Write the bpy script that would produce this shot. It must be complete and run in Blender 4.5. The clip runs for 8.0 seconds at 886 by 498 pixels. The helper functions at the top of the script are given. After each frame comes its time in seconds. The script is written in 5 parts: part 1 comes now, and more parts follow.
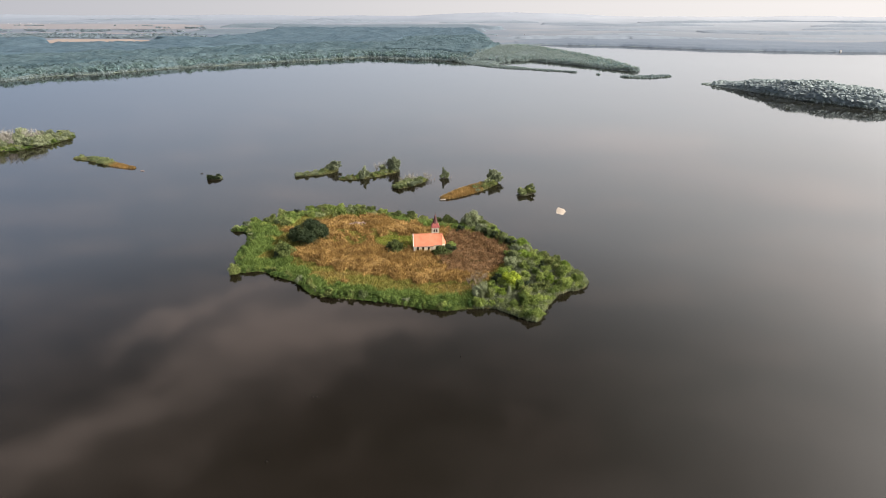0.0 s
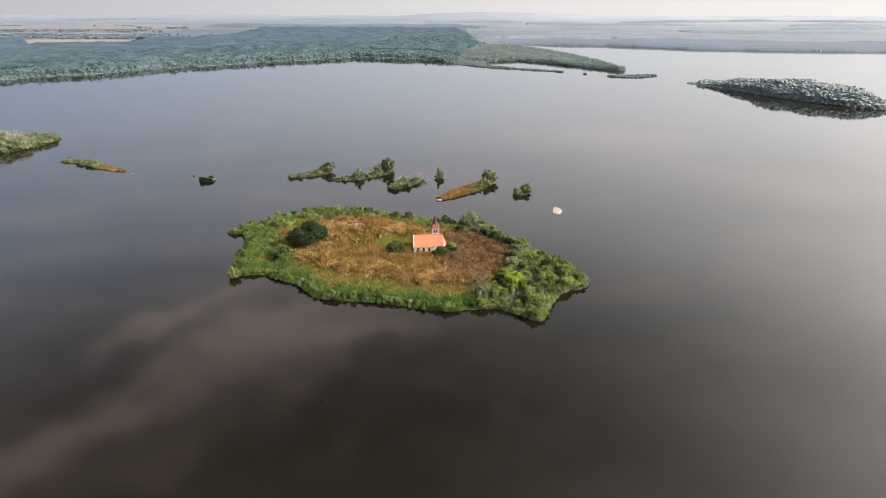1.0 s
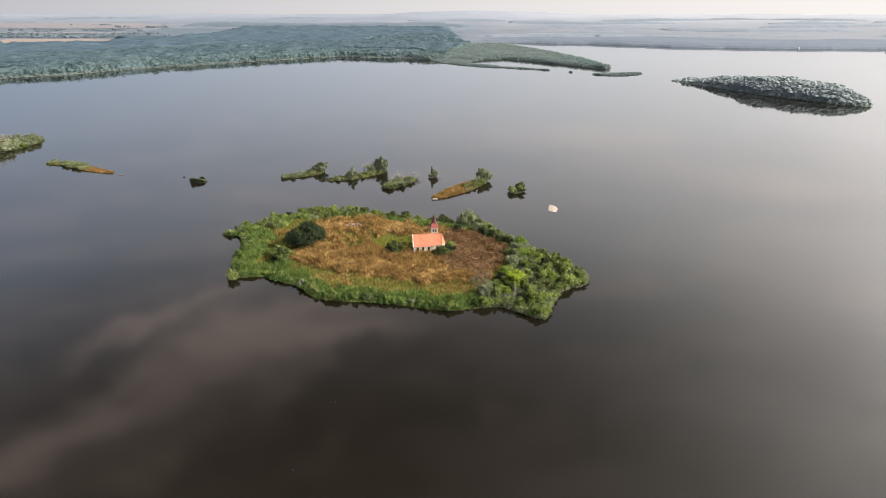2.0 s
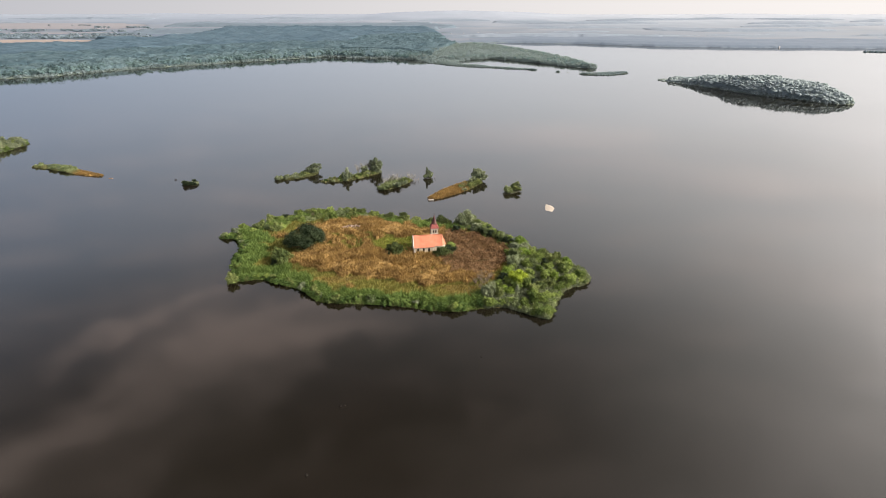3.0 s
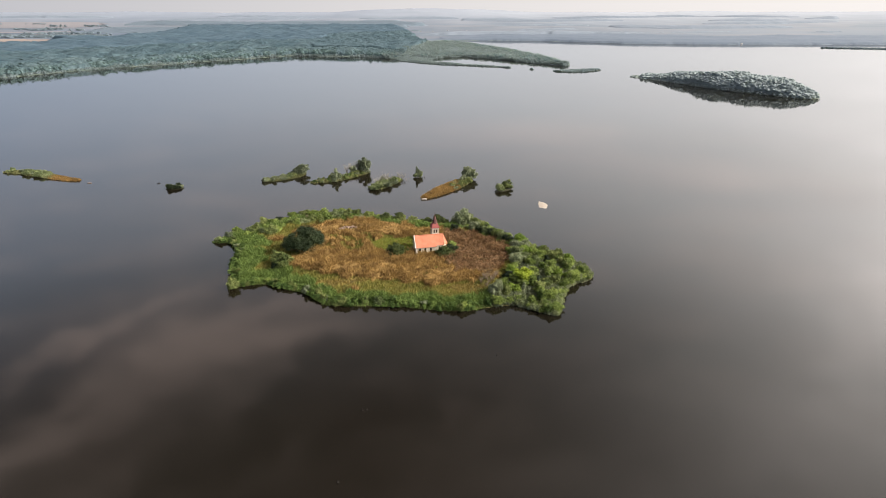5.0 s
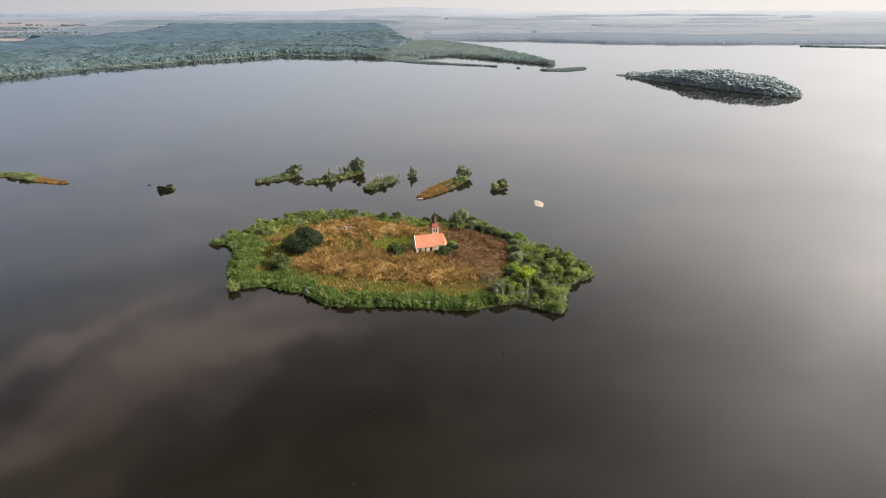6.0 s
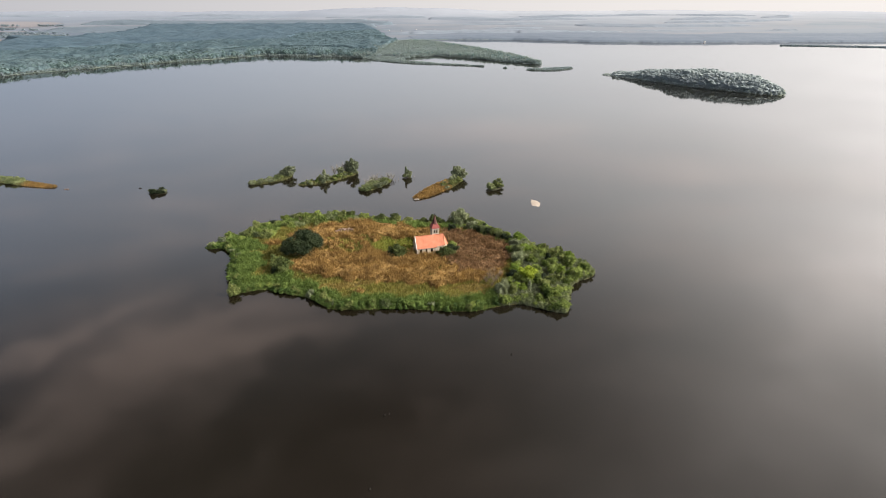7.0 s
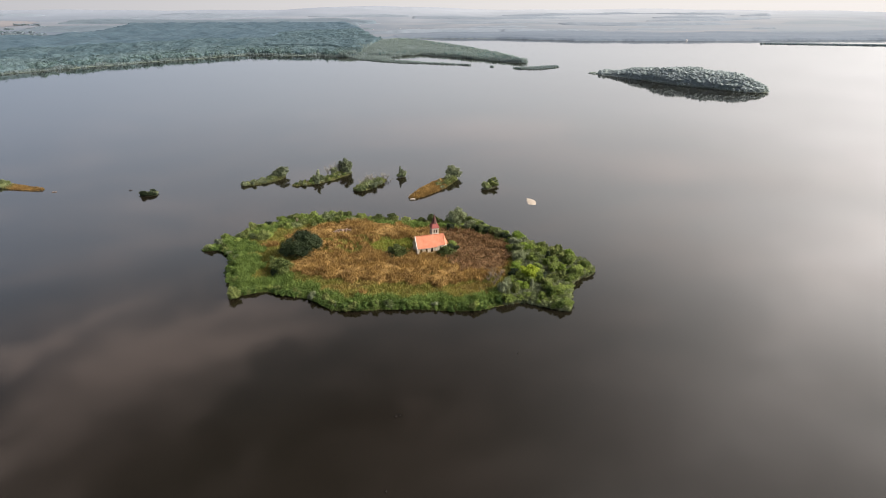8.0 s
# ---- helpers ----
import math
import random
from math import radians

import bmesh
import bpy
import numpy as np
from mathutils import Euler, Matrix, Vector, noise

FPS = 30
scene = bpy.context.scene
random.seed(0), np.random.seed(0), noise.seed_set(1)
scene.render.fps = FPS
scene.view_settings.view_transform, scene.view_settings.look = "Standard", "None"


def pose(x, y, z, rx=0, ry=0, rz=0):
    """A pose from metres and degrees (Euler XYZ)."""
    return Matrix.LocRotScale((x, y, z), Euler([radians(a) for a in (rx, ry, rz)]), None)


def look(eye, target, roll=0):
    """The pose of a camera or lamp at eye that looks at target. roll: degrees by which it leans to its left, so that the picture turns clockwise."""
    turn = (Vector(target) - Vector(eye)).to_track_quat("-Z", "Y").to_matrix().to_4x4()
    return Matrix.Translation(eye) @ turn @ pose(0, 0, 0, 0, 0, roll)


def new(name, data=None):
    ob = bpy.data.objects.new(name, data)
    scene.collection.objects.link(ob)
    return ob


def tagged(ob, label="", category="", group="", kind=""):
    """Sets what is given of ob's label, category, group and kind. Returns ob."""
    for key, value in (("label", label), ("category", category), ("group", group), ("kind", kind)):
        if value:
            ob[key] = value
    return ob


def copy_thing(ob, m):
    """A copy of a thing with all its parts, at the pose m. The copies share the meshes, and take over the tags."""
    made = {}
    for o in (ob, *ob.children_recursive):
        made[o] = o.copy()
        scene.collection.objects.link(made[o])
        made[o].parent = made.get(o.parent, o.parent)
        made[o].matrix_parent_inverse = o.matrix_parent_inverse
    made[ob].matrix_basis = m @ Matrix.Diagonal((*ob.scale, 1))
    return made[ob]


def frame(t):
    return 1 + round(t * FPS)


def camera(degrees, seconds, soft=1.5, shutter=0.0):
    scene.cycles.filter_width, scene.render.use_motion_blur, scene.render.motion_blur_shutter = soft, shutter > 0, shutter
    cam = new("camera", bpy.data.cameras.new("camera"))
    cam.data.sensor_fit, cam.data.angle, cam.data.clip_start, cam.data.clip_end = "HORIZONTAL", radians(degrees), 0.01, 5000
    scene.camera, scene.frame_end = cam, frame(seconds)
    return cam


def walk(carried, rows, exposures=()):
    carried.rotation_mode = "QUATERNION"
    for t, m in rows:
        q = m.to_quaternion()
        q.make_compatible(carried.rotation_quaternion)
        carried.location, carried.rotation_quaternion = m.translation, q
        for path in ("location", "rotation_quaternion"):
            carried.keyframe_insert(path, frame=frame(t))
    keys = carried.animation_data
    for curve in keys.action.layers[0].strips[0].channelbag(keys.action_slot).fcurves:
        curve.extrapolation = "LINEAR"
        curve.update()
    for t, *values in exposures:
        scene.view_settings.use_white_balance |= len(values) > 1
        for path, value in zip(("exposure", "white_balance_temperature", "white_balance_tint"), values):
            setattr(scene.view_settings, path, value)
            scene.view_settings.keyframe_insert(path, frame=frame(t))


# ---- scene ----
cam = camera(76.75, 8.0, soft=0.7)
# seconds, eye x y z in metres, yaw, pitch, roll in degrees
ROWS = [
    (0, -0.000, -0.000, 140.000, 0.000, -23.577, -0.120),
    (0.5, -4.315, 0.147, 140.182, -0.781, -23.587, -0.132),
    (1, -8.777, 0.420, 140.481, -1.584, -23.598, -0.128),
    (1.5, -13.248, 0.855, 140.660, -2.413, -23.627, -0.118),
    (2, -17.586, 1.313, 140.490, -3.302, -23.722, -0.113),
    (3.5, -30.880, 3.191, 141.026, -5.684, -23.757, -0.086),
    (4, -35.527, 3.965, 140.863, -6.505, -23.858, -0.079),
    (4.5, -39.968, 4.896, 141.105, -7.348, -23.884, -0.081),
    (6, -53.346, 7.809, 141.148, -9.869, -24.007, -0.097),
    (6.5, -57.711, 8.989, 141.216, -10.715, -24.006, -0.110),
    (7, -62.326, 10.323, 141.342, -11.541, -24.008, -0.108),
    (7.5, -66.644, 11.645, 141.526, -12.382, -24.029, -0.113),
    (8, -71.005, 12.931, 141.480, -13.231, -24.114, -0.117),
]
EXPOSURES = [(0.0, 0.88), (4.0, 0.85), (8.0, 0.77)]
walk(cam, [(t, pose(x, y, z, 90 + pitch, roll, yaw)) for t, x, y, z, yaw, pitch, roll in ROWS], EXPOSURES)

# ---------------------------------------------------------------- sky, sun, exposure
SUN_EL, SUN_AZ = 34.0, 14.0        # degrees above the horizon; degrees the sun stands behind the +x axis (towards -y)
to_sun = Vector((math.cos(radians(SUN_EL)) * math.cos(radians(SUN_AZ)), -math.cos(radians(SUN_EL)) * math.sin(radians(SUN_AZ)), math.sin(radians(SUN_EL))))
sun = new("sun", bpy.data.lights.new("sun", "SUN"))
sun.data.energy, sun.data.angle, sun.data.color = 5.0, radians(1.2), (1.0, 0.93, 0.82)
sun.matrix_basis = look(to_sun * 2000, (0, 0, 0))


class Nodes:
    """A short way to write node trees."""

    def __init__(self, tree):
        self.tree = tree
        tree.nodes.clear()

    def add(self, kind, ins=None, **props):
        node = self.tree.nodes.new(kind)
        for key, value in props.items():
            setattr(node, key, value)
        for key, value in (ins or {}).items():
            if isinstance(value, bpy.types.NodeSocket):
                self.tree.links.new(value, node.inputs[key])
            else:
                node.inputs[key].default_value = value
        return node

    def math(self, op, a, b=0.0, c=0.0, clamp=False):
        return self.add("ShaderNodeMath", {0: a, 1: b, 2: c}, operation=op, use_clamp=clamp).outputs[0]

    def mix(self, fac, a, b, blend="MIX"):
        return self.add("ShaderNodeMix", {0: fac, 6: a, 7: b}, data_type="RGBA", blend_type=blend).outputs[2]

    def ramp(self, fac, *stops):
        node = self.add("ShaderNodeValToRGB", {0: fac})
        el = node.color_ramp.elements
        while len(el) < len(stops):
            el.new(0.5)
        for e, (p, c) in zip(el, stops):
            e.position, e.color = p, (*c, 1) if len(c) == 3 else c
        return node.outputs[0]

    def noise(self, vec, scale, detail=4.0, rough=0.55, distortion=0.0):
        return self.add("ShaderNodeTexNoise", {"Vector": vec, "Scale": scale, "Detail": detail, "Roughness": rough, "Distortion": distortion}).outputs[0]


world = bpy.data.worlds.new("sky")
scene.world = world
world.use_nodes = True
n = Nodes(world.node_tree)
sky = n.add("ShaderNodeTexSky", sky_type="NISHITA", sun_disc=False, sun_elevation=radians(SUN_EL), sun_rotation=radians(90 + SUN_AZ),
            altitude=200.0, air_density=1.4, dust_density=5.0, ozone_density=1.0).outputs[0]
direction = n.add("ShaderNodeTexCoord").outputs["Generated"]
xyz = n.add("ShaderNodeSeparateXYZ", {0: direction})
up = n.math("MAXIMUM", xyz.outputs[2], 0.02)
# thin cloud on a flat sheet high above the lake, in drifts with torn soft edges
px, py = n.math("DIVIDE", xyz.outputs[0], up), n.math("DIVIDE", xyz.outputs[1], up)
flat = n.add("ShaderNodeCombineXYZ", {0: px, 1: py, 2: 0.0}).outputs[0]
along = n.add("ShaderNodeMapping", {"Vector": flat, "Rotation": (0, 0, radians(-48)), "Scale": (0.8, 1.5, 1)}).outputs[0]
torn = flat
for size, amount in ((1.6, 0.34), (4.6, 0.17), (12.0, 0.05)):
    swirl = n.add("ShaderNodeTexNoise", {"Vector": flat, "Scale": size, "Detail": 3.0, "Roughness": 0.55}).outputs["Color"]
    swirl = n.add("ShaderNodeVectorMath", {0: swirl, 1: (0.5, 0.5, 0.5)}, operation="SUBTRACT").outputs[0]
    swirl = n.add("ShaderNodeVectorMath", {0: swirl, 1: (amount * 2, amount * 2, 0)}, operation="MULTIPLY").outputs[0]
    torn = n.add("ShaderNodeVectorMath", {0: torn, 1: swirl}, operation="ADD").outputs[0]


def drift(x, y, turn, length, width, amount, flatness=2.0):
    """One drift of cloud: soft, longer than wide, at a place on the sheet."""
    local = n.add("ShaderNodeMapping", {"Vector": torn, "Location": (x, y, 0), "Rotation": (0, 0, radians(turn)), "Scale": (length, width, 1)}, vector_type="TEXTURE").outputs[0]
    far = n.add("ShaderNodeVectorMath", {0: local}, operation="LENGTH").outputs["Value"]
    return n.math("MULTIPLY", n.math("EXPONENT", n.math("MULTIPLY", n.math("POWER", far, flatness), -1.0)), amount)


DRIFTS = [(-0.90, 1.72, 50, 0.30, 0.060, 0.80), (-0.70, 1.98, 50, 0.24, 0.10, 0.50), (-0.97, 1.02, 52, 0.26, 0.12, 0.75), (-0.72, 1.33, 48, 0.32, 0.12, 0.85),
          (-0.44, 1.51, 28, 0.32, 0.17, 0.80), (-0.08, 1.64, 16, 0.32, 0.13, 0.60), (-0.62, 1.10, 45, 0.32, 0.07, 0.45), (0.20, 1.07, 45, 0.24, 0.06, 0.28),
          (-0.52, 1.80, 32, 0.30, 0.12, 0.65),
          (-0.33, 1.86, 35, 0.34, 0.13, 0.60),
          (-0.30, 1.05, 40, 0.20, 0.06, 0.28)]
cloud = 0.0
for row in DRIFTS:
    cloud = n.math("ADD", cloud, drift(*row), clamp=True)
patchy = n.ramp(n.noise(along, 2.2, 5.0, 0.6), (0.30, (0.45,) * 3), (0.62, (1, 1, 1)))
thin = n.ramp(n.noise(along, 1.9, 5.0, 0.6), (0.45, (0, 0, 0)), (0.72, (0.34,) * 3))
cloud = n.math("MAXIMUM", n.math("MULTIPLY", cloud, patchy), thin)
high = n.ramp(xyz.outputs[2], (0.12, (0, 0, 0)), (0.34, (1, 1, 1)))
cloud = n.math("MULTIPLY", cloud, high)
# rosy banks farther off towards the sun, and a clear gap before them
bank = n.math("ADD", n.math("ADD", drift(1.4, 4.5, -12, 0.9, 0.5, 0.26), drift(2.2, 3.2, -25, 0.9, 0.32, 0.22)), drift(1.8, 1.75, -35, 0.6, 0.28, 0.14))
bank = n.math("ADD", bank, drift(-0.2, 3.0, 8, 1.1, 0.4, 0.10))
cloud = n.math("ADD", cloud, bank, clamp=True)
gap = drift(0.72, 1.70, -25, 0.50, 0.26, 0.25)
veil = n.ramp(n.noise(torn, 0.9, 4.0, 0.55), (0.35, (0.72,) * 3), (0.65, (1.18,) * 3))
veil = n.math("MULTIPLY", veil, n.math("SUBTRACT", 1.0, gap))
# milky air: a bright belt low over the horizon, bluish away from the sun, and the wide glow round the sun
side = n.math("MULTIPLY_ADD", xyz.outputs[0], 0.5, 0.5, clamp=True)
milk = n.ramp(side, (0.12, (0.49, 0.64, 0.90)), (0.5, (1.10, 1.18, 1.31)), (0.85, (1.68, 1.64, 1.63)))
milk = n.mix(1.0, milk, n.ramp(xyz.outputs[2], (0.0, (0.66,) * 3), (0.07, (0.72,) * 3), (0.17, (0.93,) * 3), (0.30, (1.05,) * 3)), "MULTIPLY")
reach_up = n.math("DIVIDE", xyz.outputs[2], n.math("MULTIPLY_ADD", side, 0.25, 0.95))
belt = n.ramp(reach_up, (0.0, (0.70,) * 3), (0.07, (0.98,) * 3), (0.34, (0.95,) * 3), (0.45, (0.50,) * 3), (0.51, (0.26,) * 3), (0.60, (0.06,) * 3), (0.85, (0.0,) * 3))
toward = n.add("ShaderNodeVectorMath", {0: direction, 1: tuple(to_sun)}, operation="DOT_PRODUCT").outputs["Value"]
high_air = n.ramp(xyz.outputs[2], (0.0, (0.35,) * 3), (0.10, (0.4,) * 3), (0.28, (0.72,) * 3), (0.42, (1, 1, 1)), (0.64, (0.72,) * 3))
glow = n.math("POWER", n.math("MAXIMUM", n.math("MULTIPLY", toward, 1.06), 0.0), 4.2)
glow = n.math("MULTIPLY", n.math("MULTIPLY", n.math("MINIMUM", glow, 0.26), high_air), veil)
clear = n.mix(1.0, sky, (0.0272, 0.0305, 0.0355, 1), "MULTIPLY")
sky = n.mix(belt, clear, milk)
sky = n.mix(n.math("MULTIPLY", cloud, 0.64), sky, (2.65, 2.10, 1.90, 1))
sky = n.mix(1.0, sky, n.mix(glow, (0, 0, 0, 1), (12.0, 11.0, 10.5, 1)), "ADD")
rim = n.mix(side, (0.38, 0.40, 0.46, 1), (1.10, 1.03, 0.98, 1))
sky = n.mix(n.ramp(xyz.outputs[2], (0.004, (1, 1, 1)), (0.05, (0, 0, 0))), sky, rim)
back = n.add("ShaderNodeBackground", {0: sky, 1: 0.55})
n.add("ShaderNodeOutputWorld", {0: back.outputs[0]})


# ---------------------------------------------------------------- materials
def material(name, build):
    m = bpy.data.materials.new(name)
    m.use_nodes = True
    n = Nodes(m.node_tree)
    n.add("ShaderNodeOutputMaterial", {0: build(n)})
    return m


def world_place(n):
    return n.add("ShaderNodeNewGeometry").outputs["Position"]


def bumped(n, height, strength, distance=0.1):
    return n.add("ShaderNodeBump", {"Height": height, "Strength": strength, "Distance": distance}).outputs[0]


TONE = 0.76       # one factor on leaf, plaster, stone and tile colours, balancing the raised exposure


def toned(c):
    return tuple(TONE * v for v in c)


def leaf_stuff(name, dark, light, per_object=0.5, per_leaf=0.4, patch=0.12, see_through=0.2, rough=0.7, relief=0.0):
    """Leaves: every leaf, every plant and every patch of ground differs a little."""
    dark, light = toned(dark), toned(light)
    def build(n):
        geo = n.add("ShaderNodeNewGeometry")
        leaf = geo.outputs["Random Per Island"]
        plant = n.add("ShaderNodeObjectInfo").outputs["Random"]
        spot = n.noise(geo.outputs["Position"], patch, 3.0)
        spot = n.math("MULTIPLY_ADD", n.math("SUBTRACT", n.noise(geo.outputs["Position"], patch * 9, 3.0), 0.5), 0.5, spot)
        fac = n.math("ADD", n.math("MULTIPLY", leaf, per_leaf), n.math("MULTIPLY", plant, per_object))
        fac = n.math("ADD", fac, n.math("MULTIPLY_ADD", spot, 2.1, -1.0), clamp=True)
        colour = n.mix(fac, (*dark, 1), (*light, 1))
        body = n.add("ShaderNodeBsdfPrincipled", {"Base Color": colour, "Roughness": rough, "Specular IOR Level": 0.1})
        if relief:   # sprays of leaves on a closed canopy
            rise = n.math("ADD", n.noise(geo.outputs["Position"], 0.42, 4.0, 0.6), n.noise(geo.outputs["Position"], 0.12, 2.0))
            n.tree.links.new(bumped(n, rise, relief, 2.5), body.inputs["Normal"])
        glow = n.add("ShaderNodeBsdfTranslucent", {0: n.mix(0.5, colour, (light[0] * 1.2, light[1] * 1.2, light[2] * 0.7, 1))})
        return n.add("ShaderNodeMixShader", {0: see_through, 1: body.outputs[0], 2: glow.outputs[0]}).outputs[0]
    return material(name, build)


def rough_stuff(name, colours, scale, fine, rough=0.85, bump=0.4, distance=0.05):
    """Plaster, stone, earth: two scales of mottling and a little relief."""
    colours = [toned(c) for c in colours]
    def build(n):
        place = n.add("ShaderNodeTexCoord").outputs["Object"]
        big, small = n.noise(place, scale, 5.0), n.noise(place, fine, 4.0, 0.65)
        fac = n.math("MULTIPLY_ADD", small, 0.45, n.math("MULTIPLY_ADD", big, 1.1, -0.28), clamp=True)
        k = len(colours) - 1
        colour = n.ramp(fac, *[(0.15 + 0.7 * i / k, c) for i, c in enumerate(colours)])
        return n.add("ShaderNodeBsdfPrincipled", {"Base Color": colour, "Roughness": rough, "Specular IOR Level": 0.15, "Normal": bumped(n, small, bump, distance)}).outputs[0]
    return material(name, build)


def water_build(n):
    place = world_place(n)
    murk = n.noise(place, 0.006, 3.0)
    brown = n.ramp(murk, (0.35, (0.0066, 0.0049, 0.0030)), (0.65, (0.0069, 0.0058, 0.0039)))
    # greener water with algae east of the island
    east = n.math("MULTIPLY_ADD", n.add("ShaderNodeSeparateXYZ", {0: place}).outputs[0], 0.009, n.math("MULTIPLY_ADD", murk, 1.2, -1.0), clamp=True)
    colour = n.mix(east, brown, (0.0092, 0.0088, 0.0060, 1))
    ripple = n.math("ADD", n.noise(place, 0.9, 3.0, 0.6), n.math("MULTIPLY", n.noise(place, 0.12, 2.0), 1.5))
    return n.add("ShaderNodeBsdfPrincipled", {"Base Color": colour, "Roughness": 0.05, "IOR": 1.333, "Normal": bumped(n, ripple, 0.018, 0.3)}).outputs[0]


M_water = material("lake_water", water_build)
M_reed = leaf_stuff("reed_green", (0.032, 0.065, 0.016), (0.160, 0.224, 0.056), per_leaf=0.25, patch=0.22, per_object=0.6)
M_meadow = leaf_stuff("meadow_yellow_green", (0.078, 0.090, 0.020), (0.300, 0.272, 0.070), per_leaf=0.25, patch=0.12)
M_grass = leaf_stuff("bright_grass", (0.115, 0.148, 0.022), (0.268, 0.284, 0.056), per_leaf=0.25, patch=0.12)
M_dry = leaf_stuff("dry_reed", (0.148, 0.089, 0.032), (0.450, 0.284, 0.102), per_leaf=0.25, patch=0.16, see_through=0.2)
M_red = leaf_stuff("dry_weeds_red_brown", (0.096, 0.056, 0.028), (0.282, 0.168, 0.084), per_leaf=0.2, patch=0.3, see_through=0.15)
M_weed = leaf_stuff("withered_weeds", (0.045, 0.045, 0.017), (0.150, 0.132, 0.047), per_leaf=0.3, patch=0.3)
M_straw = leaf_stuff("short_straw", (0.2, 0.15, 0.04), (0.4, 0.3, 0.1), per_leaf=0.25, patch=0.2, see_through=0.15)
M_leaf = leaf_stuff("leaf_mid_green", (0.038, 0.066, 0.015), (0.248, 0.310, 0.078), per_object=0.7, patch=0.2)
M_leaf_dark = leaf_stuff("leaf_dark_green", (0.010, 0.019, 0.009), (0.044, 0.060, 0.026), see_through=0.1)
M_leaf_grey = leaf_stuff("leaf_willow_grey", (0.064, 0.090, 0.037), (0.262, 0.298, 0.138), per_object=0.6, patch=0.2, rough=0.45)
M_leaf_slate = leaf_stuff("leaf_slate_green", (0.070, 0.090, 0.056), (0.285, 0.315, 0.190), per_object=0.5, patch=0.2)
M_leaf_pale = leaf_stuff("leaf_pale_willow", (0.171, 0.203, 0.108), (0.360, 0.387, 0.239), per_object=0.2, patch=0.2)
M_leaf_deep = leaf_stuff("leaf_deep_olive", (0.034, 0.050, 0.016), (0.135, 0.160, 0.052), per_object=0.2, patch=0.2)
M_leaf_lime = leaf_stuff("leaf_lime", (0.166, 0.239, 0.022), (0.350, 0.423, 0.046))
M_leaf_fresh = leaf_stuff("leaf_fresh_green", (0.091, 0.143, 0.021), (0.260, 0.345, 0.058), per_object=0.2, patch=0.2)
M_leaf_olive = leaf_stuff("leaf_olive", (0.043, 0.068, 0.020), (0.225, 0.255, 0.085), per_object=0.6, patch=0.2)
# lakeside woods: haze is painted into these leaf colours as blue and grey
M_wood_near_hazed = leaf_stuff("hazed_shore_willows", (0.195, 0.248, 0.275), (0.298, 0.360, 0.378), per_leaf=0.3, patch=0.02, see_through=0.55)
M_wood_hazed = leaf_stuff("floodplain_woods", (0.044, 0.082, 0.106), (0.145, 0.206, 0.220), per_leaf=0.35, patch=0.03, see_through=0.3, relief=1.0)
M_wood_edge_hazed = leaf_stuff("hazed_woods_edge", (0.120, 0.188, 0.208), (0.212, 0.298, 0.305), per_leaf=0.35, patch=0.018, see_through=0.45)
M_wood_in_hazed = leaf_stuff("inner_woods", (0.042, 0.080, 0.105), (0.115, 0.170, 0.192), per_leaf=0.3, patch=0.022, see_through=0.3, relief=0.8)
# farther woods: a paler, bluer base colour stands in for thicker haze
M_wood_far_hazed = leaf_stuff("far_woods", (0.066, 0.112, 0.152), (0.114, 0.171, 0.212), per_leaf=0.3, patch=0.012, see_through=0.3, relief=0.6)
M_wood_north_hazed = leaf_stuff("hazed_north_woods", (0.220, 0.280, 0.345), (0.270, 0.330, 0.390), per_leaf=0.3, patch=0.006, see_through=0.5)
M_wood_east_hazed = leaf_stuff("hazed_east_woods", (0.176, 0.209, 0.252), (0.204, 0.238, 0.282), per_leaf=0.3, patch=0.006, see_through=0.1)
M_wood_shore_hazed = leaf_stuff("hazed_far_shore_woods", (0.128, 0.160, 0.204), (0.152, 0.184, 0.228), per_leaf=0.3, patch=0.006, see_through=0.1)
# the wooded island's leaves, lightened and greyed to imitate haze over the lake
M_islewood_hazed = leaf_stuff("island_woods", (0.310, 0.362, 0.372), (0.400, 0.460, 0.450), per_leaf=0.08, patch=0.05, see_through=0.3)
M_isletweed = leaf_stuff("islet_weeds", (0.075, 0.088, 0.036), (0.270, 0.262, 0.115), per_leaf=0.25, patch=0.15)
M_bark = rough_stuff("bark", [(0.05, 0.04, 0.03), (0.13, 0.10, 0.075)], 2.0, 14.0)
M_dead = rough_stuff("dead_wood", [(0.19, 0.145, 0.10), (0.31, 0.24, 0.165)], 0.5, 3.0, bump=0.0)
M_dead_pale = rough_stuff("bleached_wood", [(0.19, 0.18, 0.155), (0.33, 0.31, 0.27)], 2.0, 14.0, bump=0.0)
M_soil = rough_stuff("island_soil", [(0.05, 0.05, 0.018), (0.10, 0.085, 0.035), (0.16, 0.12, 0.06)], 0.12, 1.1, bump=0.6, distance=0.3)
M_mud = rough_stuff("shore_mud", [(0.022, 0.024, 0.012), (0.05, 0.048, 0.026)], 0.2, 1.5)
M_sand = rough_stuff("pale_sand", [(0.30, 0.25, 0.20), (0.42, 0.37, 0.31)], 0.35, 2.5)
M_plaster = rough_stuff("weathered_plaster", [(0.30, 0.24, 0.17), (0.62, 0.53, 0.40), (0.76, 0.68, 0.54)], 0.5, 3.0)
M_tower = rough_stuff("stained_tower_plaster", [(0.24, 0.19, 0.14), (0.48, 0.41, 0.32), (0.66, 0.60, 0.50)], 0.7, 3.5)
M_trim = rough_stuff("pale_stone_trim", [(0.50, 0.46, 0.40), (0.70, 0.66, 0.60)], 0.8, 6.0)
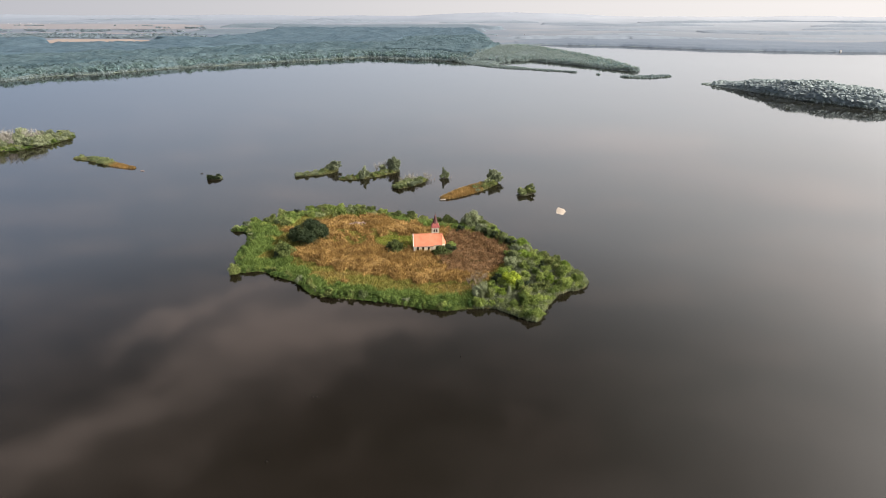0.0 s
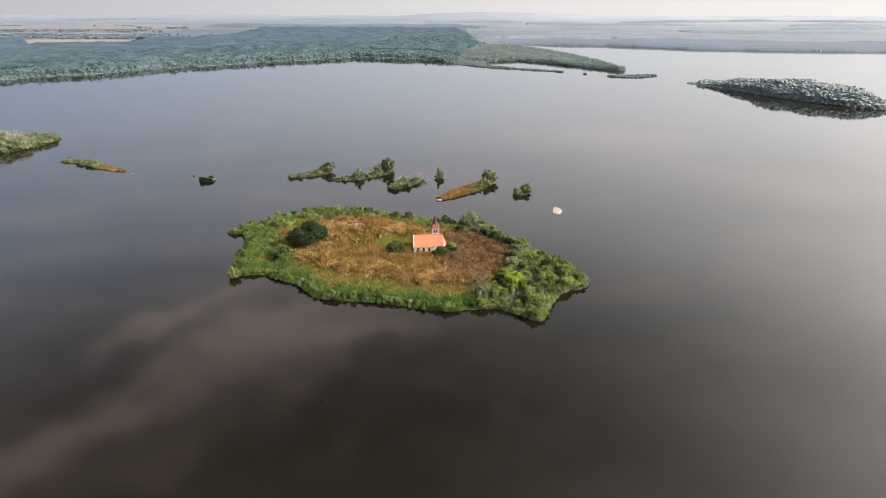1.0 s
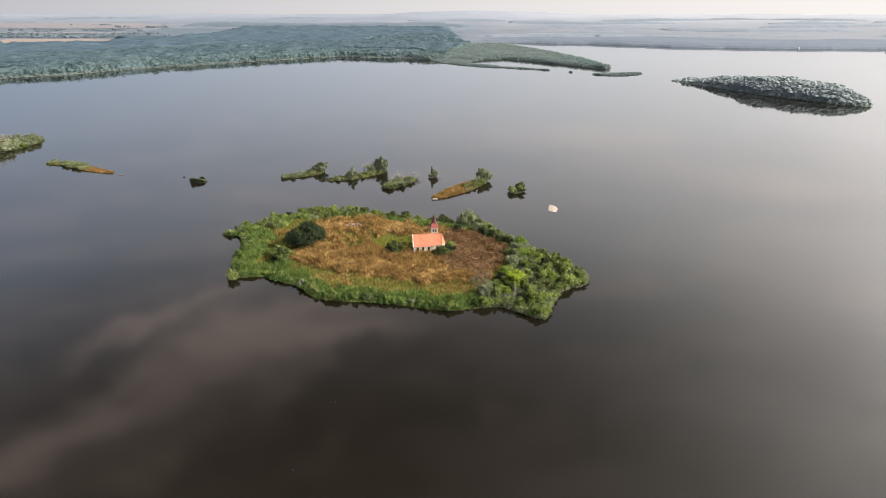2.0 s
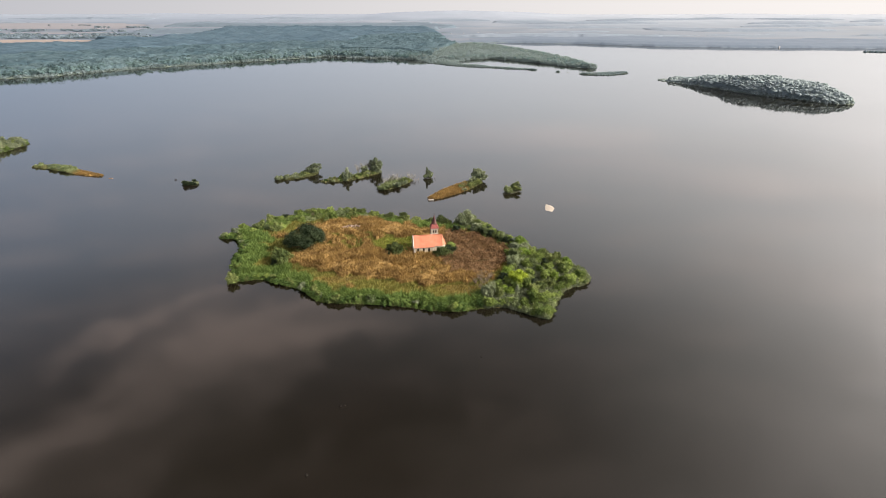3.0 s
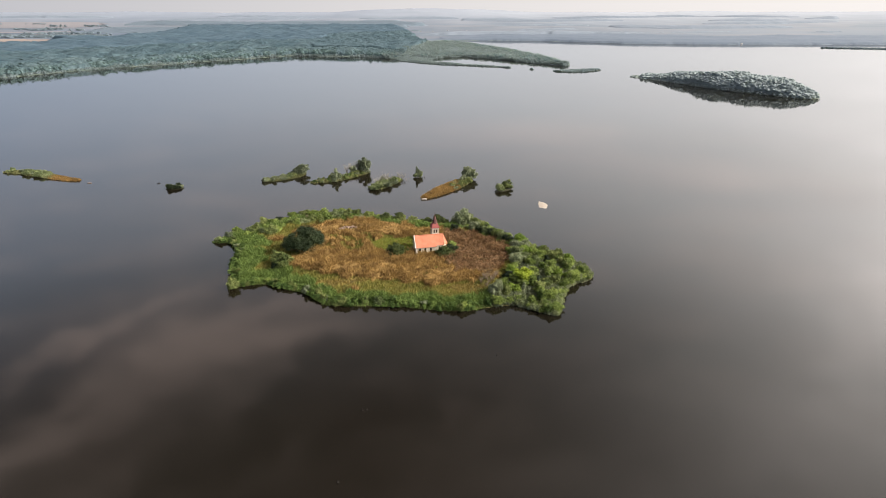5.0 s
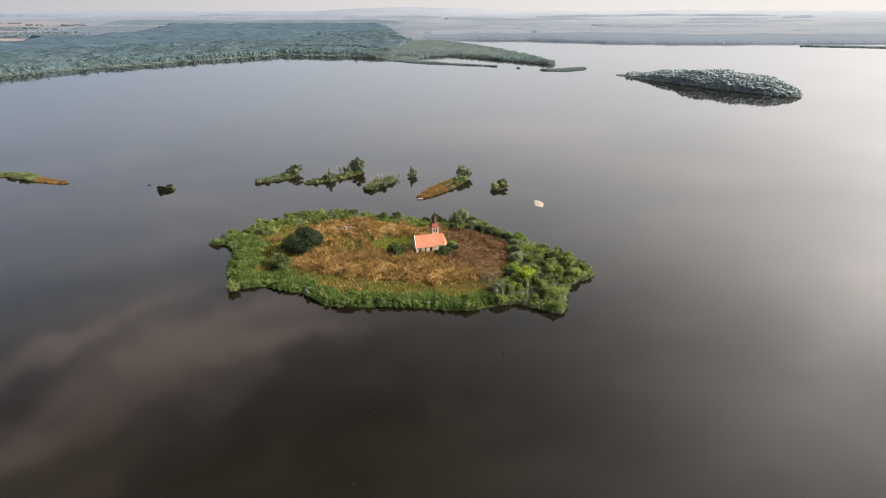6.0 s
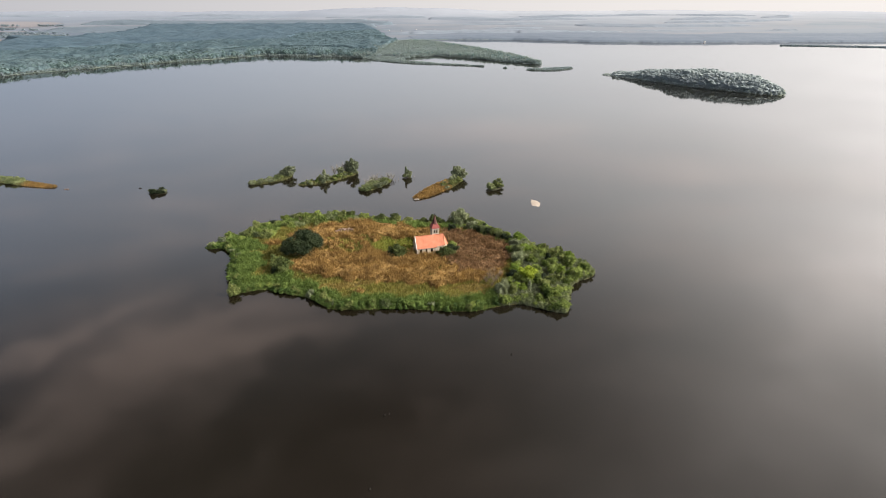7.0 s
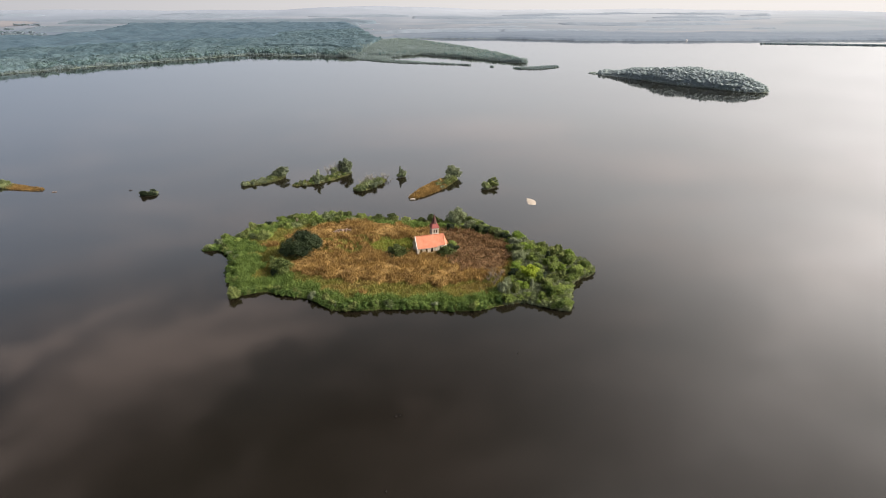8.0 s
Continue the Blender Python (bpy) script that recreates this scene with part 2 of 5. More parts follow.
M_dark = rough_stuff("dark_interior_wood", [(0.012, 0.010, 0.009), (0.03, 0.026, 0.022)], 1.0, 6.0)
M_rubble = rough_stuff("rubble_stone", [(0.20, 0.14, 0.105), (0.31, 0.222, 0.17)], 0.8, 4.0)


def tile_build(a, b, c):
    def build(n):
        geo = n.add("ShaderNodeNewGeometry")
        place = n.add("ShaderNodeTexCoord").outputs["Object"]
        piece = n.add("ShaderNodeObjectInfo").outputs["Random"]
        big = n.noise(place, 0.35, 4.0)
        fine = n.noise(place, 5.0, 4.0, 0.65)
        fac = n.math("ADD", n.math("MULTIPLY_ADD", big, 0.9, -0.25), n.math("ADD", n.math("MULTIPLY", fine, 0.25), n.math("MULTIPLY", piece, 0.25)), clamp=True)
        colour = n.ramp(fac, (0.1, a), (0.5, b), (0.9, c))
        return n.add("ShaderNodeBsdfPrincipled", {"Base Color": colour, "Roughness": 0.75, "Normal": bumped(n, fine, 0.3, 0.03)}).outputs[0]
    return build


def tile_stuff(name, *colours):
    return material(name, tile_build(*[toned(c) for c in colours]))


M_tile = tile_stuff("clay_tile", (0.34, 0.105, 0.048), (0.47, 0.155, 0.078), (0.56, 0.23, 0.13))
M_spire = tile_stuff("red_shingle", (0.045, 0.013, 0.011), (0.08, 0.020, 0.016), (0.13, 0.04, 0.032))
M_spire_skirt = tile_stuff("bright_red_shingle", (0.15, 0.027, 0.022), (0.23, 0.042, 0.034), (0.33, 0.09, 0.075))


def land_build(n):
    """Farmland: long strips of stubble, earth and green, reeds on the wet flats; haze painted in as paler tones
    eastward and up the far slopes.
    """
    place = world_place(n)
    xyz = n.add("ShaderNodeSeparateXYZ", {0: place})
    strips = n.add("ShaderNodeMapping", {"Vector": place, "Rotation": (0, 0, 0.12), "Scale": (0.0011, 0.0046, 0)}).outputs[0]
    cell = n.add("ShaderNodeTexVoronoi", {"Vector": strips, "Scale": 1.0, "Randomness": 0.9})
    pick = n.add("ShaderNodeSeparateColor", {0: cell.outputs["Color"]}).outputs[0]
    mottle = n.noise(place, 0.004, 5.0)
    pick = n.math("MULTIPLY_ADD", pick, 0.6, n.math("MULTIPLY_ADD", mottle, 0.8, -0.2), clamp=True)
    # field tones are blued, and paler in the east, to imitate haze
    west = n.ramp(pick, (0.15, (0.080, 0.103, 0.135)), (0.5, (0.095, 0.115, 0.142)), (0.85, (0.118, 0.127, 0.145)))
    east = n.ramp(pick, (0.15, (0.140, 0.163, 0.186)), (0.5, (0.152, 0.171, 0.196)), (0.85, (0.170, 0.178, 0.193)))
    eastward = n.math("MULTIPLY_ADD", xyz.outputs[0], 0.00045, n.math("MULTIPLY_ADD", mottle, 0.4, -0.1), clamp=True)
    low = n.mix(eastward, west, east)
    # with height the base colour fades into painted haze near the skyline
    haze_far = n.mix(eastward, (0.176, 0.198, 0.234, 1), (0.250, 0.268, 0.296, 1))
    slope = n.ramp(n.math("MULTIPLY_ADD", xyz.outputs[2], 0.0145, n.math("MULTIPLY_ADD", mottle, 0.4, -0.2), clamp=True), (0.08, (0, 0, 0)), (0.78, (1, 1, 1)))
    colour = n.mix(slope, low, haze_far)
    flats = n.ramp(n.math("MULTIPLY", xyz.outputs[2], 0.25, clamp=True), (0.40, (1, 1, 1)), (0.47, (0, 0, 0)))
    # the reeds' colour is blued eastward for the same painted haze
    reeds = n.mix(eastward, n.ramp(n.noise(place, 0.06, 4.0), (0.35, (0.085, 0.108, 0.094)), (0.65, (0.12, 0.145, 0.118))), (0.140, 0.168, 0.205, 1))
    colour = n.mix(flats, colour, reeds)
    return n.add("ShaderNodeBsdfPrincipled", {"Base Color": colour, "Roughness": 0.95, "Specular IOR Level": 0.1}).outputs[0]


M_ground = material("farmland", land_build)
# stubble and bare earth, both greyed in the base colour to imitate haze
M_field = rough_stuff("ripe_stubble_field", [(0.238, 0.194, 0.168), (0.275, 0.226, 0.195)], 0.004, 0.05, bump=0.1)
M_pinkfield_hazed = rough_stuff("hazed_bare_earth_fields", [(0.178, 0.178, 0.194), (0.218, 0.206, 0.214)], 0.004, 0.03, bump=0.1)
M_shoregrass = rough_stuff("shore_reeds", [(0.14, 0.165, 0.13), (0.20, 0.225, 0.185)], 0.02, 0.2, bump=0.3)
M_far_roof = rough_stuff("pale_roofs", [(0.26, 0.24, 0.24), (0.32, 0.30, 0.30)], 0.05, 0.5)
M_whitewash = rough_stuff("white_walls", [(0.45, 0.45, 0.46), (0.55, 0.55, 0.56)], 0.05, 0.5)


# ---------------------------------------------------------------- mesh helpers
def mesh_of(name, verts, faces, mat, smooth=False):
    """A mesh from numpy arrays: verts (n, 3); faces (m, 3 or 4)."""
    faces = np.asarray(faces, dtype=np.int32)
    me = bpy.data.meshes.new(name)
    k = faces.shape[1]
    me.vertices.add(len(verts))
    me.vertices.foreach_set("co", np.asarray(verts, dtype=np.float32).ravel())
    me.loops.add(faces.size)
    me.loops.foreach_set("vertex_index", faces.ravel())
    me.polygons.add(len(faces))
    me.polygons.foreach_set("loop_start", np.arange(0, faces.size, k, dtype=np.int32))
    me.polygons.foreach_set("loop_total", np.full(len(faces), k, dtype=np.int32))
    me.update(calc_edges=True)
    me.polygons.foreach_set("use_smooth", np.full(len(faces), smooth))
    me.materials.append(mat)
    return me


def part(name, bm, mat, parent, label="", smooth=False):
    """Links a bmesh as one mesh object under a thing or a part."""
    me = bpy.data.meshes.new(name)
    bmesh.ops.recalc_face_normals(bm, faces=bm.faces)
    bm.to_mesh(me)
    bm.free()
    me.materials.append(mat)
    for p in me.polygons:
        p.use_smooth = smooth
    ob = new(name, me)
    if parent is not None:
        ob.parent = parent
    return tagged(ob, label)


def inside(poly, x, y):
    """Which of the points lie in the polygon."""
    poly = np.asarray(poly, float)
    res = np.zeros(np.shape(x), bool)
    for (x0, y0), (x1, y1) in zip(poly, np.roll(poly, -1, 0)):
        cross = (y0 > y) != (y1 > y)
        with np.errstate(divide="ignore", invalid="ignore"):
            res ^= cross & (x < (x1 - x0) * (y - y0) / (y1 - y0) + x0)
    return res


def reach(poly, x, y):
    """Signed distance to the polygon's edge: positive inside."""
    poly = np.asarray(poly, float)
    best = np.full(np.shape(x), 1e12)
    for (x0, y0), (x1, y1) in zip(poly, np.roll(poly, -1, 0)):
        dx, dy = x1 - x0, y1 - y0
        s = np.clip(((x - x0) * dx + (y - y0) * dy) / max(dx * dx + dy * dy, 1e-9), 0, 1)
        best = np.minimum(best, (x - x0 - s * dx) ** 2 + (y - y0 - s * dy) ** 2)
    return np.where(inside(poly, x, y), 1, -1) * np.sqrt(best)


def rounded(poly, rounds=2):
    """Chaikin's corner cutting."""
    p = np.asarray(poly, float)
    for _ in range(rounds):
        q = np.roll(p, -1, 0)
        p = np.stack([0.75 * p + 0.25 * q, 0.25 * p + 0.75 * q], 1).reshape(-1, 2)
    return p


def value_noise(x, y, size, seed=0):
    """Random smooth noise between -1 and 1 on a plan."""
    u, v = np.asarray(x) / size, np.asarray(y) / size
    iu, iv = np.floor(u).astype(int), np.floor(v).astype(int)
    fu, fv = u - iu, v - iv
    fu, fv = fu * fu * (3 - 2 * fu), fv * fv * (3 - 2 * fv)
    pick = lambda a, b: np.abs(np.sin(a * 127.1 + b * 311.7 + seed * 74.7) * 43758.5453) % 1
    low = pick(iu, iv) * (1 - fu) + pick(iu + 1, iv) * fu
    high = pick(iu, iv + 1) * (1 - fu) + pick(iu + 1, iv + 1) * fu
    return 2 * (low * (1 - fv) + high * fv) - 1


def wobble(x, y, size, seed=0.0):
    """Smooth noise between about -1 and 1 on a plan, from a few crossed waves."""
    u, v = np.asarray(x) / size, np.asarray(y) / size
    return (np.sin(1.7 * u + 2.3 * v + seed) + np.sin(2.9 * u - 1.3 * v + 1.7 * seed + 1) + np.sin(-1.1 * u + 3.7 * v + 2.3 * seed + 2)
            + np.sin(4.3 * u + 3.1 * v + 0.7 * seed + 3) * 0.6 + np.sin(-5.9 * u + 4.7 * v + seed + 4) * 0.5) / 3.2


# ---------------------------------------------------------------- plan of the lake, in metres
SHORE = [(-5000, 620), (-1500, 880), (-868, 1150), (-818, 1228), (-728, 1283), (-647, 1380), (-543, 1462), (-426, 1555), (-300, 1640), (-219, 1700), (-134, 1668),
         (-37, 1634), (50, 1572), (66, 1508), (120, 1440), (208, 1379), (300, 1322), (306, 1330), (214, 1400), (140, 1475), (150, 1560), (245, 1612), (330, 1505),
         (388, 1405), (446, 1340), (462, 1370), (462, 1470), (434, 1765), (348, 2065), (275, 2275), (300, 2304), (470, 2276), (668, 2217), (913, 2053), (1167, 1978),
         (1460, 1938), (2100, 1850), (5000, 1300), (5000, 5200), (-5000, 5200)]
DAM = [(1470, 1781), (1500, 1765), (1800, 1628), (2400, 1340), (2410, 1355), (1810, 1648), (1505, 1780)]


def rise(x, y):
    """Height of the land far from the water: raised northwards to fit the skyline in the camera's view, with one low
    wooded hill.
    """
    far = np.clip((y - 2900) / 1900, 0, 1)
    hill = 26 * np.clip(1.25 - np.abs((x - 560 + 0.05 * (y - 4600)) / 620), 0, 1) * np.clip((y - 3900) / 500, 0, 1)
    return 58 * far ** 1.25 + hill * (1 + 0.08 * wobble(x, y, 160, 3)) + 5 * far * wobble(x, y, 420, 1)


def grid_sheet(name, xs, ys, height, mat):
    gx, gy = np.meshgrid(xs, ys)
    verts = np.stack([gx, gy, height(gx, gy)], -1).reshape(-1, 3)
    w, h = len(xs), len(ys)
    i = (np.arange(h - 1)[:, None] * w + np.arange(w - 1)).ravel()
    return new(name, mesh_of(name, verts, np.stack([i, i + 1, i + 1 + w, i + w], 1), mat, smooth=True))


def land_height(x, y):
    d = reach(SHORE, x, y) + 5 * wobble(x, y, 40, 5) * np.clip((y - 1000) / 300, 0, 1)
    d = np.maximum(d, reach(DAM, x, y))
    return np.where(d > 0, np.minimum(d * 0.12, 2.0), np.maximum(d * 0.2, -4)) + np.where(d > 60, rise(x, y), 0)


xs = np.unique(np.concatenate([np.linspace(-4990, -1500, 40), np.linspace(-1500, 1700, 300), np.linspace(1700, 4990, 60)]))
ys = np.unique(np.concatenate([np.linspace(-4900, 600, 12), np.linspace(600, 1100, 20), np.linspace(1100, 2400, 130), np.linspace(2400, 4880, 110)]))
ground = tagged(grid_sheet("ground", xs, ys, land_height, M_ground), "flat farmland with haze-paled fields around a lake", "ground", kind="structure")
water = tagged(grid_sheet("water", np.linspace(-4980, 4980, 9), np.linspace(-4890, 4700, 9), lambda x, y: 0 * x, M_water),
               "calm murky brown lake water mirroring thin clouds", "lake", kind="structure")


def field(name, poly, mat, label, lift=0.5):
    """A field: a thin slab of earth or stubble that follows the land."""
    p = rounded(poly, 1)
    lo, hi = p.min(0), p.max(0)
    xs, ys = np.linspace(lo[0], hi[0], 40), np.linspace(lo[1], hi[1], 14)
    gx, gy = np.meshgrid(xs, ys)
    ok = inside(p, gx, gy)
    verts = np.stack([gx, gy, land_height(gx, gy) + lift], -1).reshape(-1, 3)
    i = (np.arange(13)[:, None] * 40 + np.arange(39)).ravel()
    f = np.stack([i, i + 1, i + 41, i + 40], 1)
    f = f[ok.ravel()[f].sum(1) >= 3]
    return tagged(new(name, mesh_of(name, verts, f, mat)), label, "field", kind="structure")


STUBBLE = [(-1760, 2600), (-1238, 2560), (-1090, 2330), (-1060, 2150), (-1370, 2060)]
PINK = [(-3300, 3850), (-2560, 3800), (-1500, 3850), (-1330, 3360), (-1760, 3290), (-2230, 3300), (-3200, 3350)]
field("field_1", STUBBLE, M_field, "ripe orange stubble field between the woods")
field("field_2", PINK, M_pinkfield_hazed, "pinkish bare earth fields behind the woods", 1.4)
field("field_3", [(-2300, 2960), (-1800, 2975), (-1380, 2990), (-1330, 3090), (-2200, 3090)], M_pinkfield_hazed, "narrow haze-paled field between belts of trees", 1.4)
field("field_4", [(-1330, 3190), (-900, 3060), (-620, 3100), (-800, 3220), (-1300, 3330)], M_pinkfield_hazed, "narrow pinkish field beside the woods", 1.4)
field("field_5", [(-1620, 2800), (-1240, 2820), (-1230, 2880), (-1650, 2870)], M_pinkfield_hazed, "small haze-paled field behind the stubble", 1.0)


# ---------------------------------------------------------------- woods
def ico(level):
    bm = bmesh.new()
    bmesh.ops.create_icosphere(bm, subdivisions=level, radius=1)
    v = np.array([p.co for p in bm.verts])
    f = np.array([[q.index for q in p.verts] for p in bm.faces])
    bm.free()
    return v, f


BALL = {k: ico(k) for k in (1, 2, 3)}
rng = np.random.default_rng(7)


def crowns(places, radius, height, level, rough=0.16):
    """Vertices and faces of many rough tree crowns: places (n, 3) at the ground, one radius and height each."""
    v, f = BALL[level]
    n = len(places)
    jit = 1 + rough * rng.normal(size=(n, len(v), 1)).clip(-1.6, 1.6)
    turn = rng.uniform(0, 6.28, n)
    c, s = np.cos(turn)[:, None], np.sin(turn)[:, None]
    p = v[None] * jit
    x, y, z = p[..., 0] * c - p[..., 1] * s, p[..., 0] * s + p[..., 1] * c, p[..., 2]
    r, h = radius[:, None], height[:, None]
    out = np.stack([x * r + places[:, 0:1], y * r + places[:, 1:2], np.where(z < 0, 0.35 + 0.35 * z, 0.35 + 0.65 * z) * h + places[:, 2:3]], -1)
    return out.reshape(-1, 3), (f[None] + (np.arange(n) * len(v))[:, None, None]).reshape(-1, 3)


def scatter(lo, hi, step, keep):
    """Points on a shaken grid, kept where keep(x, y) says so."""
    gx, gy = np.meshgrid(np.arange(lo[0], hi[0], step), np.arange(lo[1], hi[1], step))
    x = (gx + rng.uniform(-0.48, 0.48, gx.shape) * step).ravel()
    y = (gy + rng.uniform(-0.48, 0.48, gy.shape) * step).ravel()
    ok = keep(x, y)
    return x[ok], y[ok]


def in_sight(x, y):
    """The wedge of land that lies in the camera's view."""
    return (np.abs(x + 0.12 * y) < 1.0 * y + 120) & (x < 0.85 * y + 60)


BAR = [(40, 1590), (60, 1500), (120, 1430), (310, 1310), (320, 1340), (214, 1410), (155, 1470), (165, 1545), (110, 1600)]


def wood_mask(x, y, near, far):
    d = reach(SHORE, x, y)
    ok = (d > near) & (d <= far) & in_sight(x, y) & ~inside(BAR, x, y)
    ok &= reach(STUBBLE, x, y) < 6
    ok &= (y < 2650 + 0.1 * x + 120 * wobble(x, y, 260, 2)) | ((x > -900) & (x < 240) & (y < 3300))
    ok &= (x < 470 - 0.18 * (y - 1500)) & ((y < 2170) | (x < 190))
    return ok


def canopy(name, lo, hi, res, keep, cell, base, dome, mat, label, height=None, ragged=0.22):
    """Woods as one closed canopy: a sheet of rounded crowns about cell metres apart, standing base metres high, its edges falling to the ground."""
    height = height or land_height
    gx, gy = np.meshgrid(np.arange(lo[0], hi[0], res), np.arange(lo[1], hi[1], res))
    gx = gx + rng.uniform(-0.3, 0.3, gx.shape) * res
    gy = gy + rng.uniform(-0.3, 0.3, gy.shape) * res
    ok = keep(gx, gy)
    cx, cy = np.floor(gx / cell).astype(int), np.floor(gy / cell).astype(int)
    best, tone = np.full(gx.shape, 9.0), np.zeros(gx.shape)
    for dx in (-1, 0, 1):
        for dy in (-1, 0, 1):
            ix, iy = cx + dx, cy + dy
            h1 = np.abs(np.sin(ix * 127.1 + iy * 311.7) * 43758.5453) % 1
            h2 = np.abs(np.sin(ix * 269.5 + iy * 183.3) * 28001.8384) % 1
            h3 = np.abs(np.sin(ix * 419.2 + iy * 371.9) * 15731.7431) % 1
            d = np.hypot(gx / cell - ix - h1, gy / cell - iy - h2) / (0.75 + 0.5 * h3)
            tone = np.where(d < best, h3, tone)
            best = np.minimum(best, d)
    crown = np.sqrt(np.clip(1 - (0.85 * best) ** 2, 0, 1))
    z = height(gx, gy)
    top = z + base * (0.8 + 0.25 * tone + 0.2 * wobble(gx, gy, 7 * cell, 4)) + dome * (crown + ragged * rng.normal(size=gx.shape).clip(-1.5, 1.5))
    z = np.where(ok, top, z - 1.0)
    w, h = gx.shape[1], gx.shape[0]
    i = (np.arange(h - 1)[:, None] * w + np.arange(w - 1)).ravel()
    f = np.stack([i, i + 1, i + 1 + w, i + w], 1)
    f = f[ok.ravel()[f].any(1)]
    used, f = np.unique(f, return_inverse=True)
    v = np.stack([gx, gy, z], -1).reshape(-1, 3)[used]
    return tagged(new(name, mesh_of(name, v, f.reshape(-1, 4), mat, smooth=True)), label, "woods", kind="stuff")


def woods(name, x, y, r, h, level, mat, label, lobed=0.15, sink=0.5):
    z = land_height(x, y) - sink
    v, f = crowns(np.stack([x, y, z], 1), r, h, level, lobed)
    return tagged(new(name, mesh_of(name, v, f, mat, smooth=True)), label, "woods", kind="stuff")


def leafy_woods(name, x, y, r, h, leaves, mat, label, spray=0.42, sink=0.5, ground=None):
    """Trees of many loose sprays of leaves: x, y of the feet, one crown radius and height each."""
    n, k = len(x), leaves
    d = rng.normal(size=(n, k, 3))
    d /= np.linalg.norm(d, axis=2)[..., None]
    d[..., 2] = np.abs(d[..., 2]) * 1.15 - 0.35
    fill = (0.45 + 0.6 * rng.random((n, k)))[..., None]
    lump = 1 + 0.22 * np.sin(3.1 * np.arctan2(d[..., 1], d[..., 0]) + rng.uniform(0, 6.28, (n, 1)))[..., None]
    size = np.stack([r, r, 0.62 * h], 1)[:, None]
    z = (ground or land_height)(x, y) - sink
    foot = np.stack([x, y, z + 0.38 * h], 1)[:, None]
    c = (foot + d * fill * lump * size).reshape(-1, 3)
    nrm = (d + 0.35 * rng.normal(size=d.shape)).reshape(-1, 3)
    nrm[:, 2] += 0.7
    nrm /= np.linalg.norm(nrm, axis=1)[:, None]
    t = np.cross(nrm, rng.normal(size=nrm.shape))
    t /= np.linalg.norm(t, axis=1)[:, None]
    u = np.cross(nrm, t)
    s = np.repeat(r, k)[:, None] * spray * rng.uniform(0.6, 1.3, (n * k, 1))
    v = np.stack([c - t * s, c + u * s * 0.7, c + t * s, c - u * s * 0.7], 1).reshape(-1, 3)
    return tagged(new(name, mesh_of(name, v, np.arange(n * k * 4).reshape(-1, 4), mat)), label, "woods", kind="stuff")


def shelving(x, y):
    """The woods stand lower towards the water, and lowest on the flat tongue of willows in the east."""
    d = reach(SHORE, x, y)
    tongue = np.clip((x - 20 - 0.25 * (y - 1500)) / 120, 0, 1) * np.clip((2000 - y) / 200, 0, 1)
    fringe = np.clip(1 - (40 + 0.25 * (y - 1500) - x) / 110, 0, 1) * np.clip((2000 - y) / 200, 0, 1)
    return land_height(x, y) - 6.5 * fringe - 6.0 * (1 - np.clip((d - 14) / 45, 0, 1)) * (1 - tongue) + (3.2 * value_noise(x, y, 45, 2) + 2.6 * value_noise(x, y, 21, 9)) * (1 - 0.7 * tongue) - 2.6 * tongue


def on_tongue(x, y):
    return x > 40 + 0.25 * (y - 1500)


def dry_land(x, y):
    return land_height(x, y) > 0.45


x, y = scatter((-1900, 1000), (480, 2300), 6.0, lambda x, y: wood_mask(x, y, 1, 26) & dry_land(x, y) & (value_noise(x, y, 14, 5) > -0.75))
h = (4.6 + 2.6 * value_noise(x, y, 25, 3)) * rng.uniform(0.7, 1.3, len(x)) * np.where(x > 60, 0.6, 1)
leafy_woods("shore_willow_belt", x, y, rng.uniform(2.6, 5.4, len(x)), h, 60, M_wood_near_hazed, "haze-tinted pale green willow belt along the lake shore")
x, y = scatter((-1900, 1000), (480, 2300), 9.5, lambda x, y: wood_mask(x, y, 14, 60) & (value_noise(x, y, 20, 6) > -0.6))
tongue = np.where(x > 60, 0.55, 1)
big = rng.random(len(x)) ** 2
leafy_woods("shore_trees", x, y, (4.5 + 5.0 * big) * (0.6 + 0.4 * tongue), (11.0 + 7 * big) * tongue, 90, M_wood_edge_hazed, "rounded haze-tinted blue-green trees along the edge of the woods", 0.28)
x, y = scatter((-1900, 1000), (300, 2300), 10.5, lambda x, y: wood_mask(x, y, 52, 190) & ~on_tongue(x, y))
big = rng.random(len(x)) ** 2
leafy_woods("tall_woods", x, y, 5.0 + 3.4 * big, 13.5 + 4.5 * big + 3.0 * value_noise(x, y, 60, 8), 60, M_wood_hazed, "tall haze-tinted blue-green trees of the floodplain woods", 0.27)
canopy("floodplain_woods", (-1900, 1000), (480, 2300), 2.8, lambda x, y: wood_mask(x, y, 16 + 6 * wobble(x, y, 30, 1), 150) & ~on_tongue(x, y), 11.5, 7.0, 5.0, M_wood_hazed, "dense haze-tinted blue-green floodplain woods behind the shore", shelving)
canopy("inner_woods", (-2600, 1000), (480, 3300), 4.8, lambda x, y: wood_mask(x, y, 142, 460) & ~on_tongue(x, y), 14.0, 9.5, 6.5, M_wood_in_hazed, "dense haze-tinted blue-green woods with an uneven canopy", shelving)
canopy("far_woods", (-3400, 1300), (480, 3320), 8.5, lambda x, y: wood_mask(x, y, 446, 3000), 21.0, 10.5, 6.0, M_wood_far_hazed, "far woods tinted blue as haze in the milky distance",
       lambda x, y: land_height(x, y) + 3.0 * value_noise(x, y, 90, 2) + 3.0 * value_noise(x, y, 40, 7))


x, y = scatter((20, 1290), (480, 2300), 7.6, lambda x, y: wood_mask(x, y, 2, 600) & on_tongue(x + 340 * rng.random(x.shape) ** 2.2, y))
